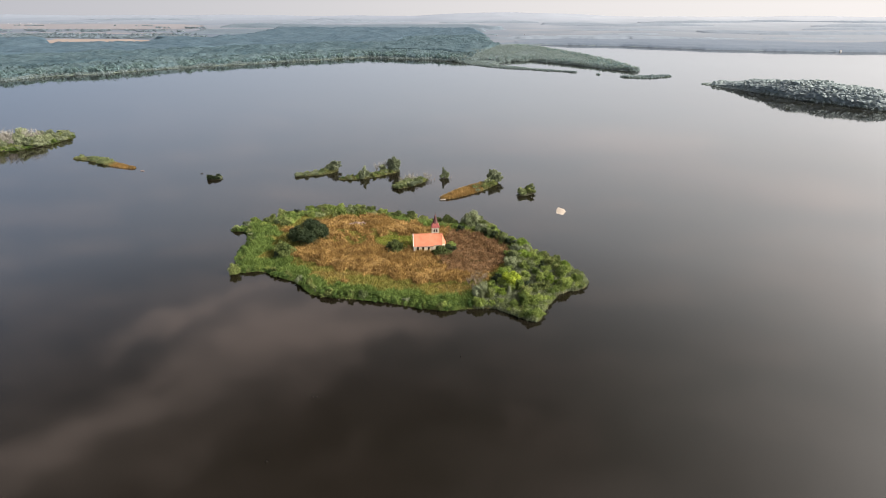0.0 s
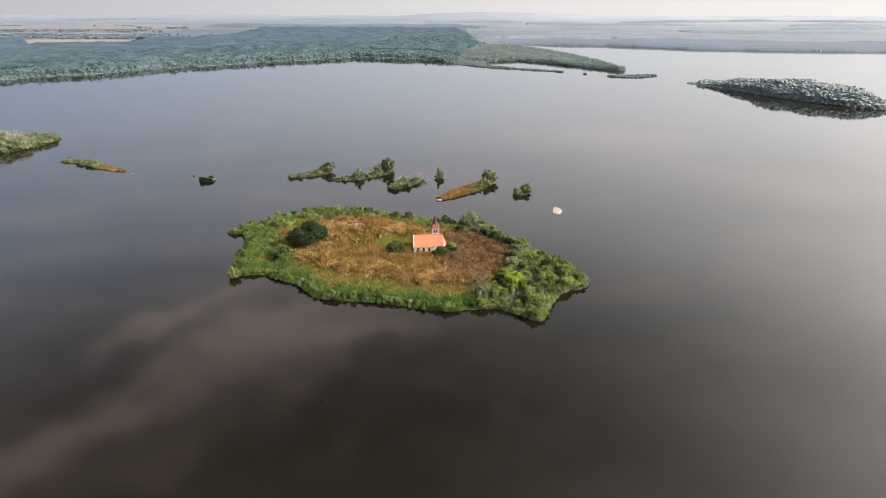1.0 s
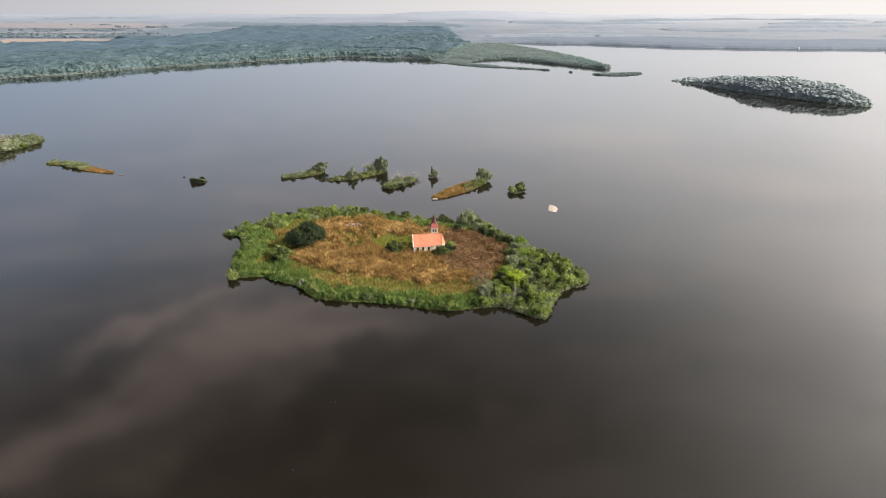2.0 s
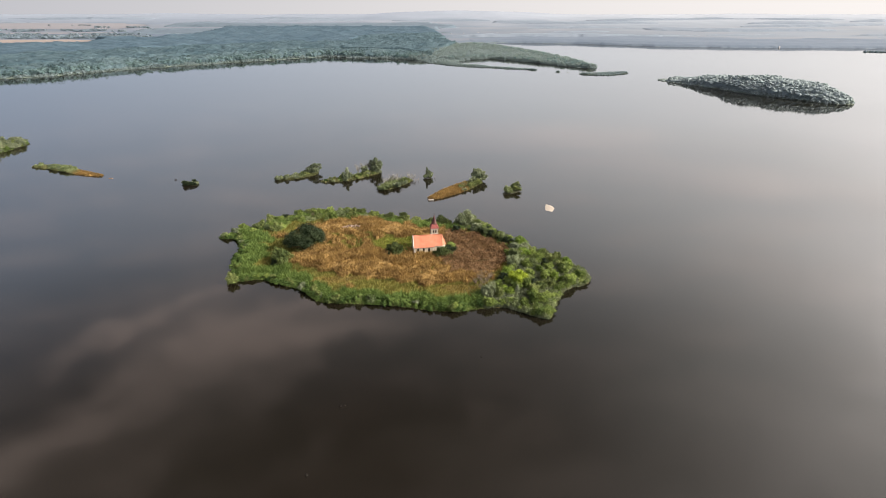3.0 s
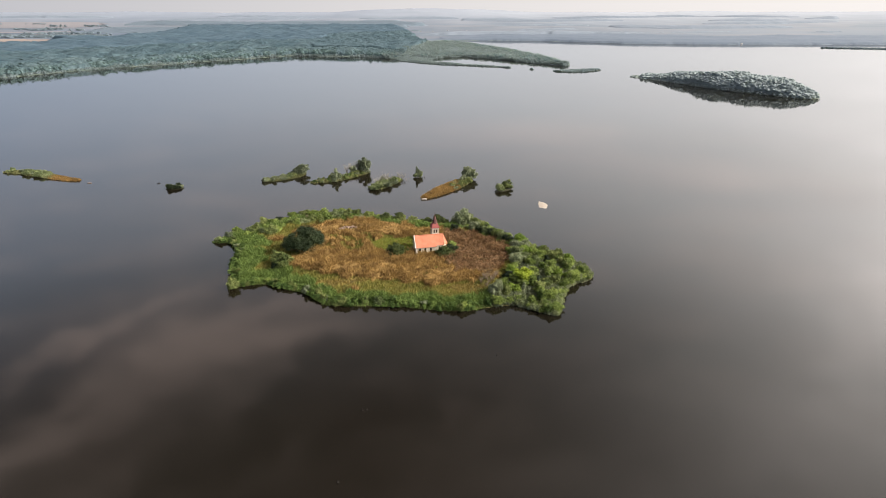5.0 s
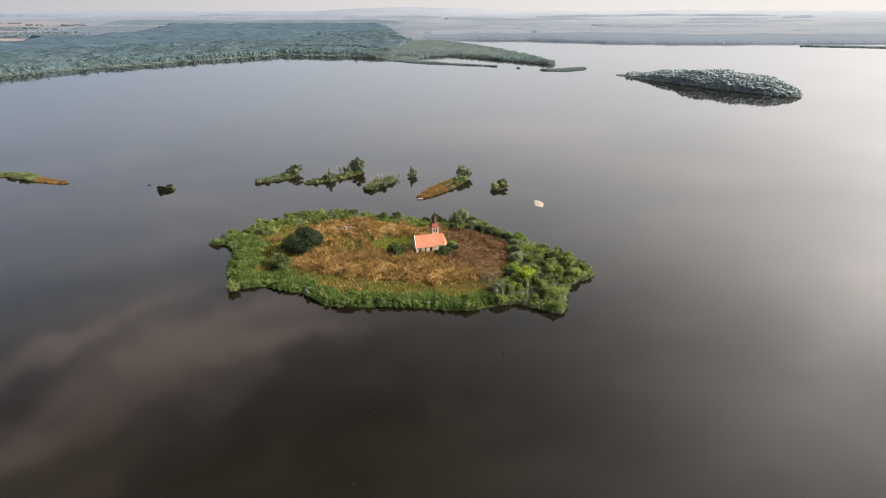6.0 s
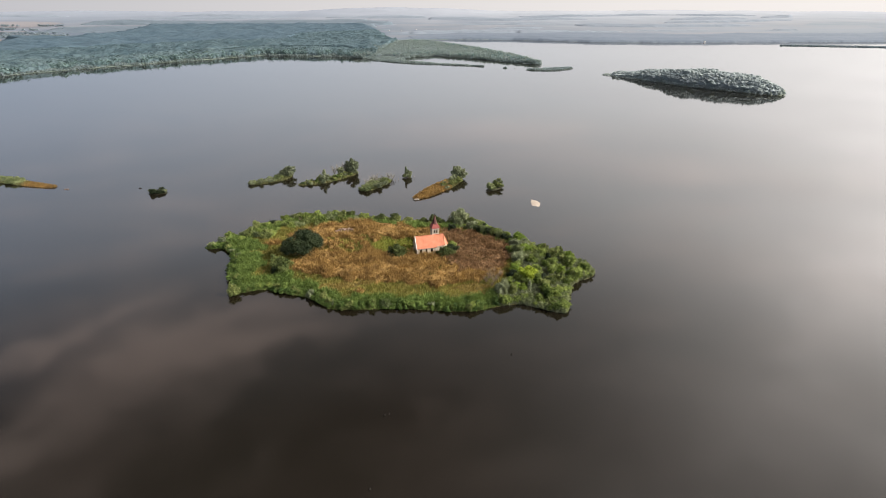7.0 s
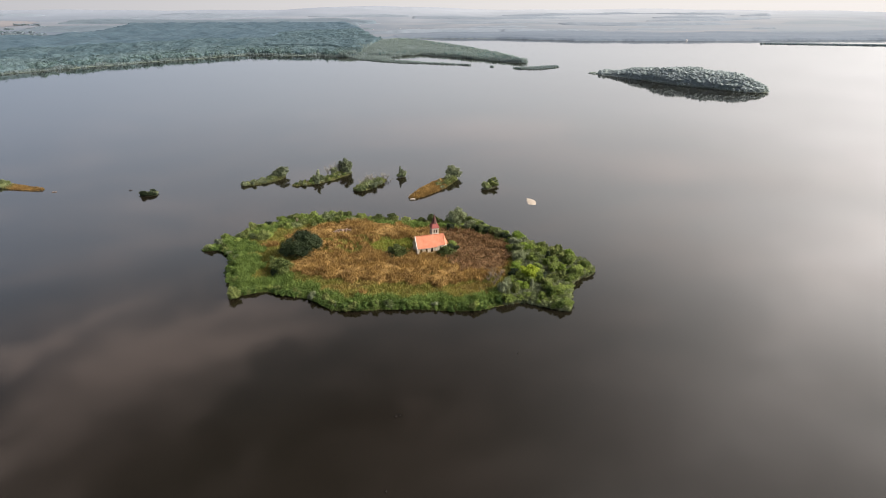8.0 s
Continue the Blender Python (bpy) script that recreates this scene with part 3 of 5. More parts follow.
leafy_woods("tongue_willows", x, y, rng.uniform(3.5, 6.0, len(x)), rng.uniform(6.5, 11, len(x)) + 2.0 * value_noise(x, y, 50, 3) + 4.0 * ~on_tongue(x, y), 45, M_wood_near_hazed, "haze-tinted grey-green willows on a flat wooded tongue", 0.33)
canopy("tongue_undergrowth", (20, 1290), (480, 2300), 5.0, lambda x, y: wood_mask(x, y, 12, 600) & on_tongue(x, y), 12.0, 3.0, 1.5, M_wood_near_hazed, "low haze-tinted canopy under the willows on the tongue")
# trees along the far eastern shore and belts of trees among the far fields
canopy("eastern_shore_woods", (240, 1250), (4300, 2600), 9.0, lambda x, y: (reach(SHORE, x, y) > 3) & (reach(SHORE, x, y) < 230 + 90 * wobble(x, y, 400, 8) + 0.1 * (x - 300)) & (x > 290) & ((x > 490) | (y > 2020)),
       16.0, 5.0, 0.9, M_wood_shore_hazed, "haze-tinted bluish tree belt on the far shore", lambda x, y: land_height(x, y) + 8.5 * np.clip((reach(SHORE, x, y) - 3) / 60, 0, 1) * np.clip((x - 290) / 200, 0, 1) - 2.5 - 3.0 * (1 - np.clip((x - 290) / 200, 0, 1)), 0.1)
x, y = scatter((1380, 1300), (2450, 1840), 6.0, lambda x, y: (reach(DAM, x, y) > 0))
leafy_woods("causeway_trees", x, y, rng.uniform(4, 6, len(x)), rng.uniform(2, 4, len(x)), 30, M_wood_north_hazed, "low haze-tinted trees on a narrow causeway", 0.5)


def belts(x, y, most):
    ok = in_sight(x, y) & (y > 2650) & (y < 4750) & (reach(PINK, x, y) < -5) & ((x > -1300) | (y > 3860) | (y < 2960)) & (reach(SHORE, x, y) > 150)
    return ok & (wobble(x * 0.2, y, 200, 6) > most)


canopy("distant_woods", (-3800, 2600), (900, 3700), 14.0, lambda x, y: (y > 2980) & belts(x, y, -0.3) & (x < 250 + 80 * wobble(x, y, 200, 3)) & ~wood_mask(x, y, 446, 3000), 26.0, 11.0, 1.5, M_wood_north_hazed, "distant wooded belts between fields",
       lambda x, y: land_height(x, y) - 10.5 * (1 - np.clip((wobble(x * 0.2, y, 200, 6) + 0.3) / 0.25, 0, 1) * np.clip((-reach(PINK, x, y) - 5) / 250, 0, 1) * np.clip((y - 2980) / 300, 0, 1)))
canopy("distant_belts", (-3800, 2600), (3800, 4300), 18.0, lambda x, y: belts(x, y, 0.3) & ((x >= 250 + 80 * wobble(x, y, 200, 3)) | (y > 3700)), 30.0, 9.0, 2.2, M_wood_east_hazed, "distant haze-tinted tree belts between fields",
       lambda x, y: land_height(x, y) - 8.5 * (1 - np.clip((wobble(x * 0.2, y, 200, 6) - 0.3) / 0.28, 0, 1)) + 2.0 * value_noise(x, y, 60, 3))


def tree_line(ax, ay, bx, by, wide, step, low, tall, most=-0.2):
    """Trees in a loose belt between two points of the plan."""
    n = int(math.hypot(bx - ax, by - ay) / step * max(1, wide / step))
    s, o = rng.random(n), rng.uniform(-0.5, 0.5, n) * wide
    x, y = ax + (bx - ax) * s, ay + (by - ay) * s + o
    ok = value_noise(x, y, 70, 4) > most
    x, y = x[ok], y[ok]
    leafy_woods("tree_belt", x, y, rng.uniform(6, 10, len(x)), rng.uniform(low, tall, len(x)), 36, M_wood_north_hazed, "belt of trees between the far fields", 0.4)


tree_line(-2300, 2700, -1090, 2680, 150, 15, 8, 13, -0.9)
tree_line(-1150, 2460, -1040, 2240, 60, 14, 9, 14, -0.9)
tree_line(-2900, 2900, -1200, 2930, 60, 17, 7, 12, -0.4)
tree_line(-2900, 3200, -1200, 3190, 120, 18, 7, 12, -0.2)
tree_line(-1700, 3420, -1330, 3400, 24, 18, 9, 14, -0.1)
tree_line(-2700, 3640, -1700, 3600, 24, 20, 6, 10, 0.25)


# ---------------------------------------------------------------- small land in the lake
def islet(name, outline, top, mat, label, grain=1.2, rough=1.0, category="islet"):
    """Low land rising from the water inside an outline."""
    p = rounded(outline, 2)
    lo, hi = p.min(0) - 4, p.max(0) + 4
    xs = np.linspace(lo[0], hi[0], max(8, min(130, int((hi[0] - lo[0]) / grain))))
    ys = np.linspace(lo[1], hi[1], max(8, min(130, int((hi[1] - lo[1]) / grain))))
    def height(x, y):
        d = reach(p, x, y) + 0.5 * rough * wobble(x, y, 2.6 * rough, 2)
        return np.where(d > 0, top * (1 - np.exp(-d / (4 * top + 2))) + 0.05 * wobble(x, y, 1.5, 4) * rough, np.maximum(d * 0.5, -2.5))
    ob = grid_sheet(name, xs, ys, height, mat)
    return tagged(ob, label, category, kind="structure"), p, height


def blade_field(name, x, y, z, h, width, mat, label, blades=6, lean=0.35, spread=0.5):
    """Tufts of upright blades: each blade a bent strip of two faces."""
    n = len(x)
    k = blades
    bx = (x[:, None] + rng.normal(size=(n, k)) * spread).ravel()
    by = (y[:, None] + rng.normal(size=(n, k)) * spread).ravel()
    bz = np.repeat(z, k) - 0.1
    bh = np.repeat(h, k) * rng.uniform(0.65, 1.15, n * k)
    a = rng.uniform(0, 6.28, n * k)
    w = width * rng.uniform(0.6, 1.3, n * k)
    ux, uy = np.cos(a) * w / 2, np.sin(a) * w / 2
    lx, ly = rng.normal(size=n * k) * lean * bh, rng.normal(size=n * k) * lean * bh
    rows = []
    for s, ws in ((0.0, 1.0), (0.6, 0.9), (1.0, 0.35)):
        cx, cy, cz = bx + lx * s * s, by + ly * s * s, bz + bh * s
        rows += [np.stack([cx - ux * ws, cy - uy * ws, cz], -1), np.stack([cx + ux * ws, cy + uy * ws, cz], -1)]
    v = np.stack(rows, 1).reshape(-1, 3)
    b = (np.arange(n * k) * 6)[:, None]
    f = np.concatenate([b + [0, 1, 3, 2], b + [2, 3, 5, 4]])
    return tagged(new(name, mesh_of(name, v, f, mat)), label, "vegetation", kind="stuff")


# trees and shrubs -------------------------------------------------
def limb(bm, a, b, ra, rb, sides=6):
    """A tapered round limb from a to b."""
    a, b = Vector(a), Vector(b)
    q = (b - a).to_track_quat("Z", "Y").to_matrix()
    rings = []
    for c, r in ((a, ra), (a.lerp(b, 0.5) + q @ Vector((0.15 * ra, 0.1 * ra, 0)), (ra + rb) / 2), (b, rb)):
        rings.append([bm.verts.new(c + q @ Vector((r * math.cos(6.2832 * i / sides), r * math.sin(6.2832 * i / sides), 0))) for i in range(sides)])
    for lo, hi in zip(rings, rings[1:]):
        for i in range(sides):
            bm.faces.new((lo[i], lo[(i + 1) % sides], hi[(i + 1) % sides], hi[i]))
    bm.faces.new(rings[-1])


LEAF_MORE, LEAF_SIZE = 1.3, 0.86


def foliage(blobs, count, size, droop=0.0):
    """Leaf sprays on lumpy clumps: blobs (n, 6) of centre and half axes; a rough dark core in each keeps the far side from showing."""
    blobs = np.asarray(blobs, float)
    count, size = int(count * LEAF_MORE), size * LEAF_SIZE
    area = (blobs[:, 3] * blobs[:, 4] * blobs[:, 5]) ** (2 / 3)
    pick = rng.choice(len(blobs), count, p=area / area.sum())
    d = rng.normal(size=(count, 3))
    d /= np.linalg.norm(d, axis=1)[:, None]
    d[:, 2] = np.where(d[:, 2] < -0.45, -d[:, 2], d[:, 2])
    c = blobs[pick, :3] + d * blobs[pick, 3:] * (0.55 + 0.72 * rng.random(count) ** 1.15)[:, None]
    nrm = d + 0.55 * rng.normal(size=(count, 3))
    nrm[:, 2] += 0.35
    nrm /= np.linalg.norm(nrm, axis=1)[:, None]
    t = np.cross(nrm, rng.normal(size=(count, 3)))
    t[:, 2] -= droop
    t /= np.linalg.norm(t, axis=1)[:, None]
    u = np.cross(nrm, t)
    s = size * rng.uniform(0.55, 1.35, count)[:, None]
    v = np.stack([c - t * s * 0.6, c + u * s * 0.42 + nrm * s * 0.08, c + t * s * 0.65 - nrm * s * 0.1, c - u * s * 0.42 + nrm * s * 0.08], 1).reshape(-1, 3)
    f = np.arange(count * 4).reshape(-1, 4)
    bv, bf = BALL[1]
    core = (bv[None] * (0.62 + 0.10 * rng.normal(size=(len(blobs), len(bv), 1)))) * blobs[:, None, 3:] + blobs[:, None, :3]
    cf = (bf[None] + (np.arange(len(blobs)) * len(bv))[:, None, None]).reshape(-1, 3)
    cf = np.concatenate([cf, cf[:, 2:]], 1) + len(v)
    return np.concatenate([v, core.reshape(-1, 3)]), f, cf


def plant(name, label, category, mat, blobs, count, size, trunk, bark=None, droop=0.0):
    """A tree or shrub: a base empty with a trunk part and a crown part. trunk: (foot radius, height, limbs)."""
    base = tagged(new(name), label, category, category + "s on the islands")
    bm = bmesh.new()
    r, h, limbs = trunk
    limb(bm, (0, 0, -0.3), (0.05 * h, 0.03 * h, h), r, r * 0.55, 8)
    for i in range(limbs):
        b = blobs[i % len(blobs)]
        limb(bm, (0.03 * h, 0.02 * h, h * (0.55 + 0.4 * i / max(1, limbs))), (b[0], b[1], b[2]), r * 0.5, r * 0.12)
    part("trunk", bm, bark or M_bark, base)
    v, f, cf = foliage(blobs, count, size, droop)
    tri = cf[:, :3]
    me = bpy.data.meshes.new("crown")
    me.from_pydata(v.tolist(), [], f.tolist() + tri.tolist())
    me.materials.append(mat)
    crown = new("crown", me)
    crown.parent = base
    return base


def lumps(n, r, h, lift=0.0, seed=0, flat=1.0, top=0.5):
    """Clumps that make up a round crown of radius r between heights lift and h."""
    g = np.random.default_rng(seed)
    out = [(0, 0, lift + (h - lift) * 0.42, r * 0.55, r * 0.5, (h - lift) * 0.42)]
    for i in range(5):   # skirts that reach down to the ground
        a, rr = 1.2566 * i + g.uniform(-0.4, 0.4), r * g.uniform(0.30, 0.42)
        out.append((math.cos(a) * r * 0.48, math.sin(a) * r * 0.48, lift + 0.17 * (h - lift), rr, rr, (h - lift) * 0.2))
    for i in range(n):
        a = 6.2832 * i / n * 1.618 * 2.0 + g.uniform(-0.3, 0.3)
        k = g.uniform(0.35, 0.95)
        zz = lift + (h - lift) * g.uniform(0.2, 0.9) * (1.08 - 0.35 * k)
        rr = r * g.uniform(0.18, 0.44)
        out.append((math.cos(a) * r * k, math.sin(a) * r * k, zz, rr, rr, min(rr * flat, (h - lift) * 0.34)))
    return out


# ---------------------------------------------------------------- the church island
COAST = [(-144, 347), (-131, 348), (-125, 333), (-128, 319), (-124, 304), (-121, 288), (-116, 283), (-105, 287), (-93, 280), (-77, 270), (-72, 259), (-60, 255),
         (-36, 252), (-23, 248), (-2, 241), (17, 244), (26, 245), (38, 234), (48, 230), (52, 243), (58, 252), (64, 262), (78, 265), (83, 278), (74, 299), (60, 311),
         (42, 337), (37, 353), (25, 363), (6, 364), (-25, 375), (-43, 387), (-62, 394), (-98, 393), (-115, 378), (-132, 365), (-144, 357)]


def drawn_in(poly, by):
    """The outline, anticlockwise, moved inwards by so many metres."""
    q = np.asarray(poly, float)
    way = np.roll(q, -1, 0) - np.roll(q, 1, 0)
    way /= np.linalg.norm(way, axis=1)[:, None]
    return q + by * np.stack([-way[:, 1], way[:, 0]], 1)


church_island, coast, isle_height = islet("island_ground", drawn_in(COAST, 1.7), 3.2, M_soil, "low island of reeds, dry weeds and shrubs", 1.5, 1.0, "island")

DRY = [(-92, 352), (-80, 363), (-60, 370), (-40, 369), (-17, 358), (-8, 348), (6, 344), (24, 338), (40, 318), (33, 292), (22, 272), (-6, 268), (-28, 273), (-56, 284), (-93, 303), (-90, 312), (-72, 330), (-90, 345)]
REDDISH = [(4, 346), (24, 338), (41, 318), (34, 292), (22, 276), (2, 279), (-2, 296), (2, 322)]
TREES_EAST = [(14, 240), (17, 256), (27, 268), (34, 279), (37, 296), (43, 318), (26, 341), (14, 352), (18, 366), (30, 366), (90, 300), (90, 255), (50, 225)]
LAWN_A, LAWN_B = (-29, 324), (-50, 331)
CHURCH_AT, CHURCH_TURN, CHURCH_Z = (-17.2, 306.0), 4.5, 3.0


def off_church(x, y):
    c, s = math.cos(radians(CHURCH_TURN)), math.sin(radians(CHURCH_TURN))
    u, v = (x - CHURCH_AT[0]) * c + (y - CHURCH_AT[1]) * s, -(x - CHURCH_AT[0]) * s + (y - CHURCH_AT[1]) * c
    return (u < -0.8) | (u > 20.5) | (v < -0.8) | (v > 15)


def lawn(x, y):
    return ((x - LAWN_A[0]) / 15) ** 2 + ((y - LAWN_A[1]) / 13) ** 2 + 0.5 * value_noise(x, y, 6, 1)


def tufts(x, y, cell):
    """Height of rounded tufts about cell metres apart, 0 between them and 1 at their tops, and each tuft's own chance number."""
    cx, cy = np.floor(x / cell).astype(int), np.floor(y / cell).astype(int)
    best, own = np.full(x.shape, 9.0), np.zeros(x.shape)
    for dx in (-1, 0, 1):
        for dy in (-1, 0, 1):
            ix, iy = cx + dx, cy + dy
            h1, h2, h3 = (np.abs(np.sin(ix * a + iy * b) * c) % 1 for a, b, c in ((127.1, 311.7, 43758.5), (269.5, 183.3, 28001.8), (419.2, 371.9, 15731.7)))
            d = np.hypot(x / cell - ix - h1, y / cell - iy - h2) / (0.6 + 0.7 * h3)
            own = np.where(d < best, h3, own)
            best = np.minimum(best, d)
    return np.sqrt(np.clip(1 - (0.9 * best) ** 2, 0, 1)), own


def zone(x, y):
    """0 reeds, 1 meadow, 2 dry reeds, 3 red-brown weeds, 4 lawn, 5 scrub, 6 straw, 9 none."""
    d = reach(coast, x, y)
    wx, wy = x + 3.0 * wobble(x, y, 6, 1), y + 3.0 * wobble(x, y, 6, 9)
    k = np.ones(x.shape, int)
    front = d < np.where(y > 300, 15, 10) + 3 * wobble(x, y, 7, 2)
    k[front] = 0
    k[(d < 17 + 7 * wobble(x, y, 9, 4)) & (x < -88) & (y < 350)] = 0
    dry = inside(DRY, wx, wy)
    k[dry] = 2
    k[dry & (value_noise(x, y, 7, 7) > 0.80)] = 1
    k[(k == 1) & (value_noise(x, y, 9, 5) > 0.72)] = 2
    olive = ((x - LAWN_B[0]) / 26) ** 2 + ((y - LAWN_B[1]) / 13) ** 2 + 0.9 * value_noise(x, y, 8, 2)
    k[dry & (olive < 0.95) & (value_noise(x, y, 3, 4) > -0.35)] = 1
    k[inside(REDDISH, wx, wy)] = 3
    k[((x + 62) / 17) ** 2 + ((y - 279) / 4.2) ** 2 + 0.7 * value_noise(x, y, 4, 3) < 1] = 6
    k[((x - 7) / 11) ** 2 + ((y - 263) / 4.0) ** 2 + 0.7 * value_noise(x, y, 4, 5) < 1] = 6
    k[((x + 102) / 9) ** 2 + ((y - 303) / 4.5) ** 2 + 0.4 * value_noise(x, y, 4, 6) < 1] = 1
    k[((x + 113) / 3) ** 2 + ((y - 334) / 3.5) ** 2 < 1] = 6
    k[(lawn(x, y) < 1)] = 4
    k[((x + 57) / 8) ** 2 + ((y - 354) / 5) ** 2 < 1] = 6
    k[inside(TREES_EAST, x, y)] = 5
    k[((x + 33.5) / 4.5) ** 2 + ((y - 304.5) / 2.2) ** 2 < 1] = 9
    k[(d < 0.2) | ~off_church(x, y)] = 9
    return k


x, y = scatter((-146, 228), (86, 396), 0.78, lambda x, y: zone(x, y) < 9)
kind, z = zone(x, y), isle_height(x, y)
dome, own = tufts(x, y, 3.4)
tall = np.clip(dome * (0.55 + 0.6 * own) * (1 + 0.35 * value_noise(x + 0.4 * y, y, 7, 6)) + 0.1 * rng.normal(size=len(x)), 0.02, 1.2)
for k, name, h0, h1, width, mat, label, lean in (
        (0, "reed_bed", 1.2, 3.0, 0.30, M_reed, "dense green reeds along the island's edge", 0.38),
        (1, "meadow_weeds", 0.4, 1.5, 0.30, M_meadow, "yellow-green weeds and tall grass on the island", 0.35),
        (2, "dry_reed_field", 0.3, 3.5, 0.30, M_dry, "tall dry orange-brown reeds and grass", 0.30),
        (3, "red_brown_weeds", 0.3, 2.9, 0.26, M_red, "withered red-brown weeds beside the church", 0.32),
        (4, "lawn_grass", 0.3, 0.8, 0.42, M_grass, "bright green grass beside the church", 0.4),
        (6, "short_straw", 0.4, 1.0, 0.34, M_straw, "short dry straw on a bare patch", 0.5),
        (5, "undergrowth", 0.6, 2.0, 0.36, M_leaf_slate, "green undergrowth between the shrubs", 0.4)):
    m = kind == k
    edge = np.clip((reach(coast, x[m], y[m]) - 2.0) / 4.0, 0.3, 1.0) if k == 0 else 1.0
    blade_field(name, x[m], y[m], z[m], (h0 + (h1 - h0) * tall[m]) * edge, width, mat, label, 7 if k in (0, 2, 3, 4) else 6, lean, 0.42)

# matted stems under the standing ones
for k, name, mat, low, high, label in ((0, "reed_mat", M_reed, 0.2, 1.3, "matted green reed stems"), (2, "dry_reed_mat", M_dry, 0.15, 2.3, "matted dry reed stems"), (3, "red_weed_mat", M_red, 0.15, 1.7, "matted red-brown stems")):
    gx, gy = np.meshgrid(np.arange(-146, 86, 0.75), np.arange(228, 396, 0.75))
    on = zone(gx, gy) == k
    dome, own = tufts(gx, gy, 3.4)
    on &= (k != 0) | (reach(coast, gx, gy) > 3.5)
    gz = np.where(on, isle_height(gx, gy) + low + (high - low) * dome * (0.55 + 0.6 * own), isle_height(gx, gy) - 0.3)
    i = (np.arange(gx.shape[0] - 1)[:, None] * gx.shape[1] + np.arange(gx.shape[1] - 1)).ravel()
    f = np.stack([i, i + 1, i + 1 + gx.shape[1], i + gx.shape[1]], 1)
    used, f = np.unique(f[on.ravel()[f].any(1)], return_inverse=True)
    tagged(new(name, mesh_of(name, np.stack([gx, gy, gz], -1).reshape(-1, 3)[used], f.reshape(-1, 4), mat)), label, "vegetation", kind="stuff")

# a sprinkle of dry stalks in the meadow and of green ones in the dry field
x, y = scatter((-146, 228), (86, 396), 2.2, lambda x, y: (zone(x, y) == 1) & (value_noise(x, y, 12, 8) > -0.1) | (zone(x, y) == 4) & (rng.random(x.shape) < 0.3))
blade_field("dry_stalks", x, y, isle_height(x, y), rng.uniform(0.8, 1.7, len(x)), 0.26, M_dry, "scattered dry stalks in the meadow", 5, 0.3, 0.5)
x, y = scatter((-146, 228), (86, 396), 1.9, lambda x, y: np.isin(zone(x, y), (2, 3)) & (wobble(x, y, 8, 12) > -0.15))
blade_field("green_weeds", x, y, isle_height(x, y), rng.uniform(0.6, 1.6, len(x)), 0.3, M_leaf_olive, "green weeds among the dry reeds", 5, 0.4, 0.5)


x, y = scatter((-146, 228), (86, 396), 0.9, lambda x, y: np.isin(zone(x, y), (2, 3)) & (value_noise(x + 0.5 * y, y, 7, 15) + 0.5 * value_noise(x, y, 2.5, 16) > 0.45))
blade_field("weed_patch", x, y, isle_height(x, y), rng.uniform(0.9, 2.2, len(x)), 0.3, M_weed, "olive weed patches in the dry reeds", 6, 0.35, 0.4)


# ---------------------------------------------------------------- trees and shrubs
# the oak's crown: main boughs, then smaller clumps on their outsides
OAK = [(-4.6, 0, 5.4, 4.8, 4.6, 4.6), (3.6, 1.2, 6.6, 5.2, 4.8, 4.8), (-0.5, -3.2, 4.4, 4.6, 4.0, 3.9), (7.6, 1.5, 4.9, 2.9, 3.2, 3.6), (-8.2, -0.8, 4.0, 2.4, 2.8, 3.0), (0.6, 2.6, 8.6, 3.2, 3.4, 3.0)]
crown_rng = np.random.default_rng(4)
for i in range(44):
    b, d = OAK[i % 6], crown_rng.normal(size=3)
    d = d / np.linalg.norm(d)
    r = crown_rng.uniform(1.2, 2.5)
    OAK.append((b[0] + d[0] * b[3] * 0.95, b[1] + d[1] * b[4] * 0.95, max(1.6, b[2] + abs(d[2]) * b[5] * 0.95), r, r, r * 0.85))
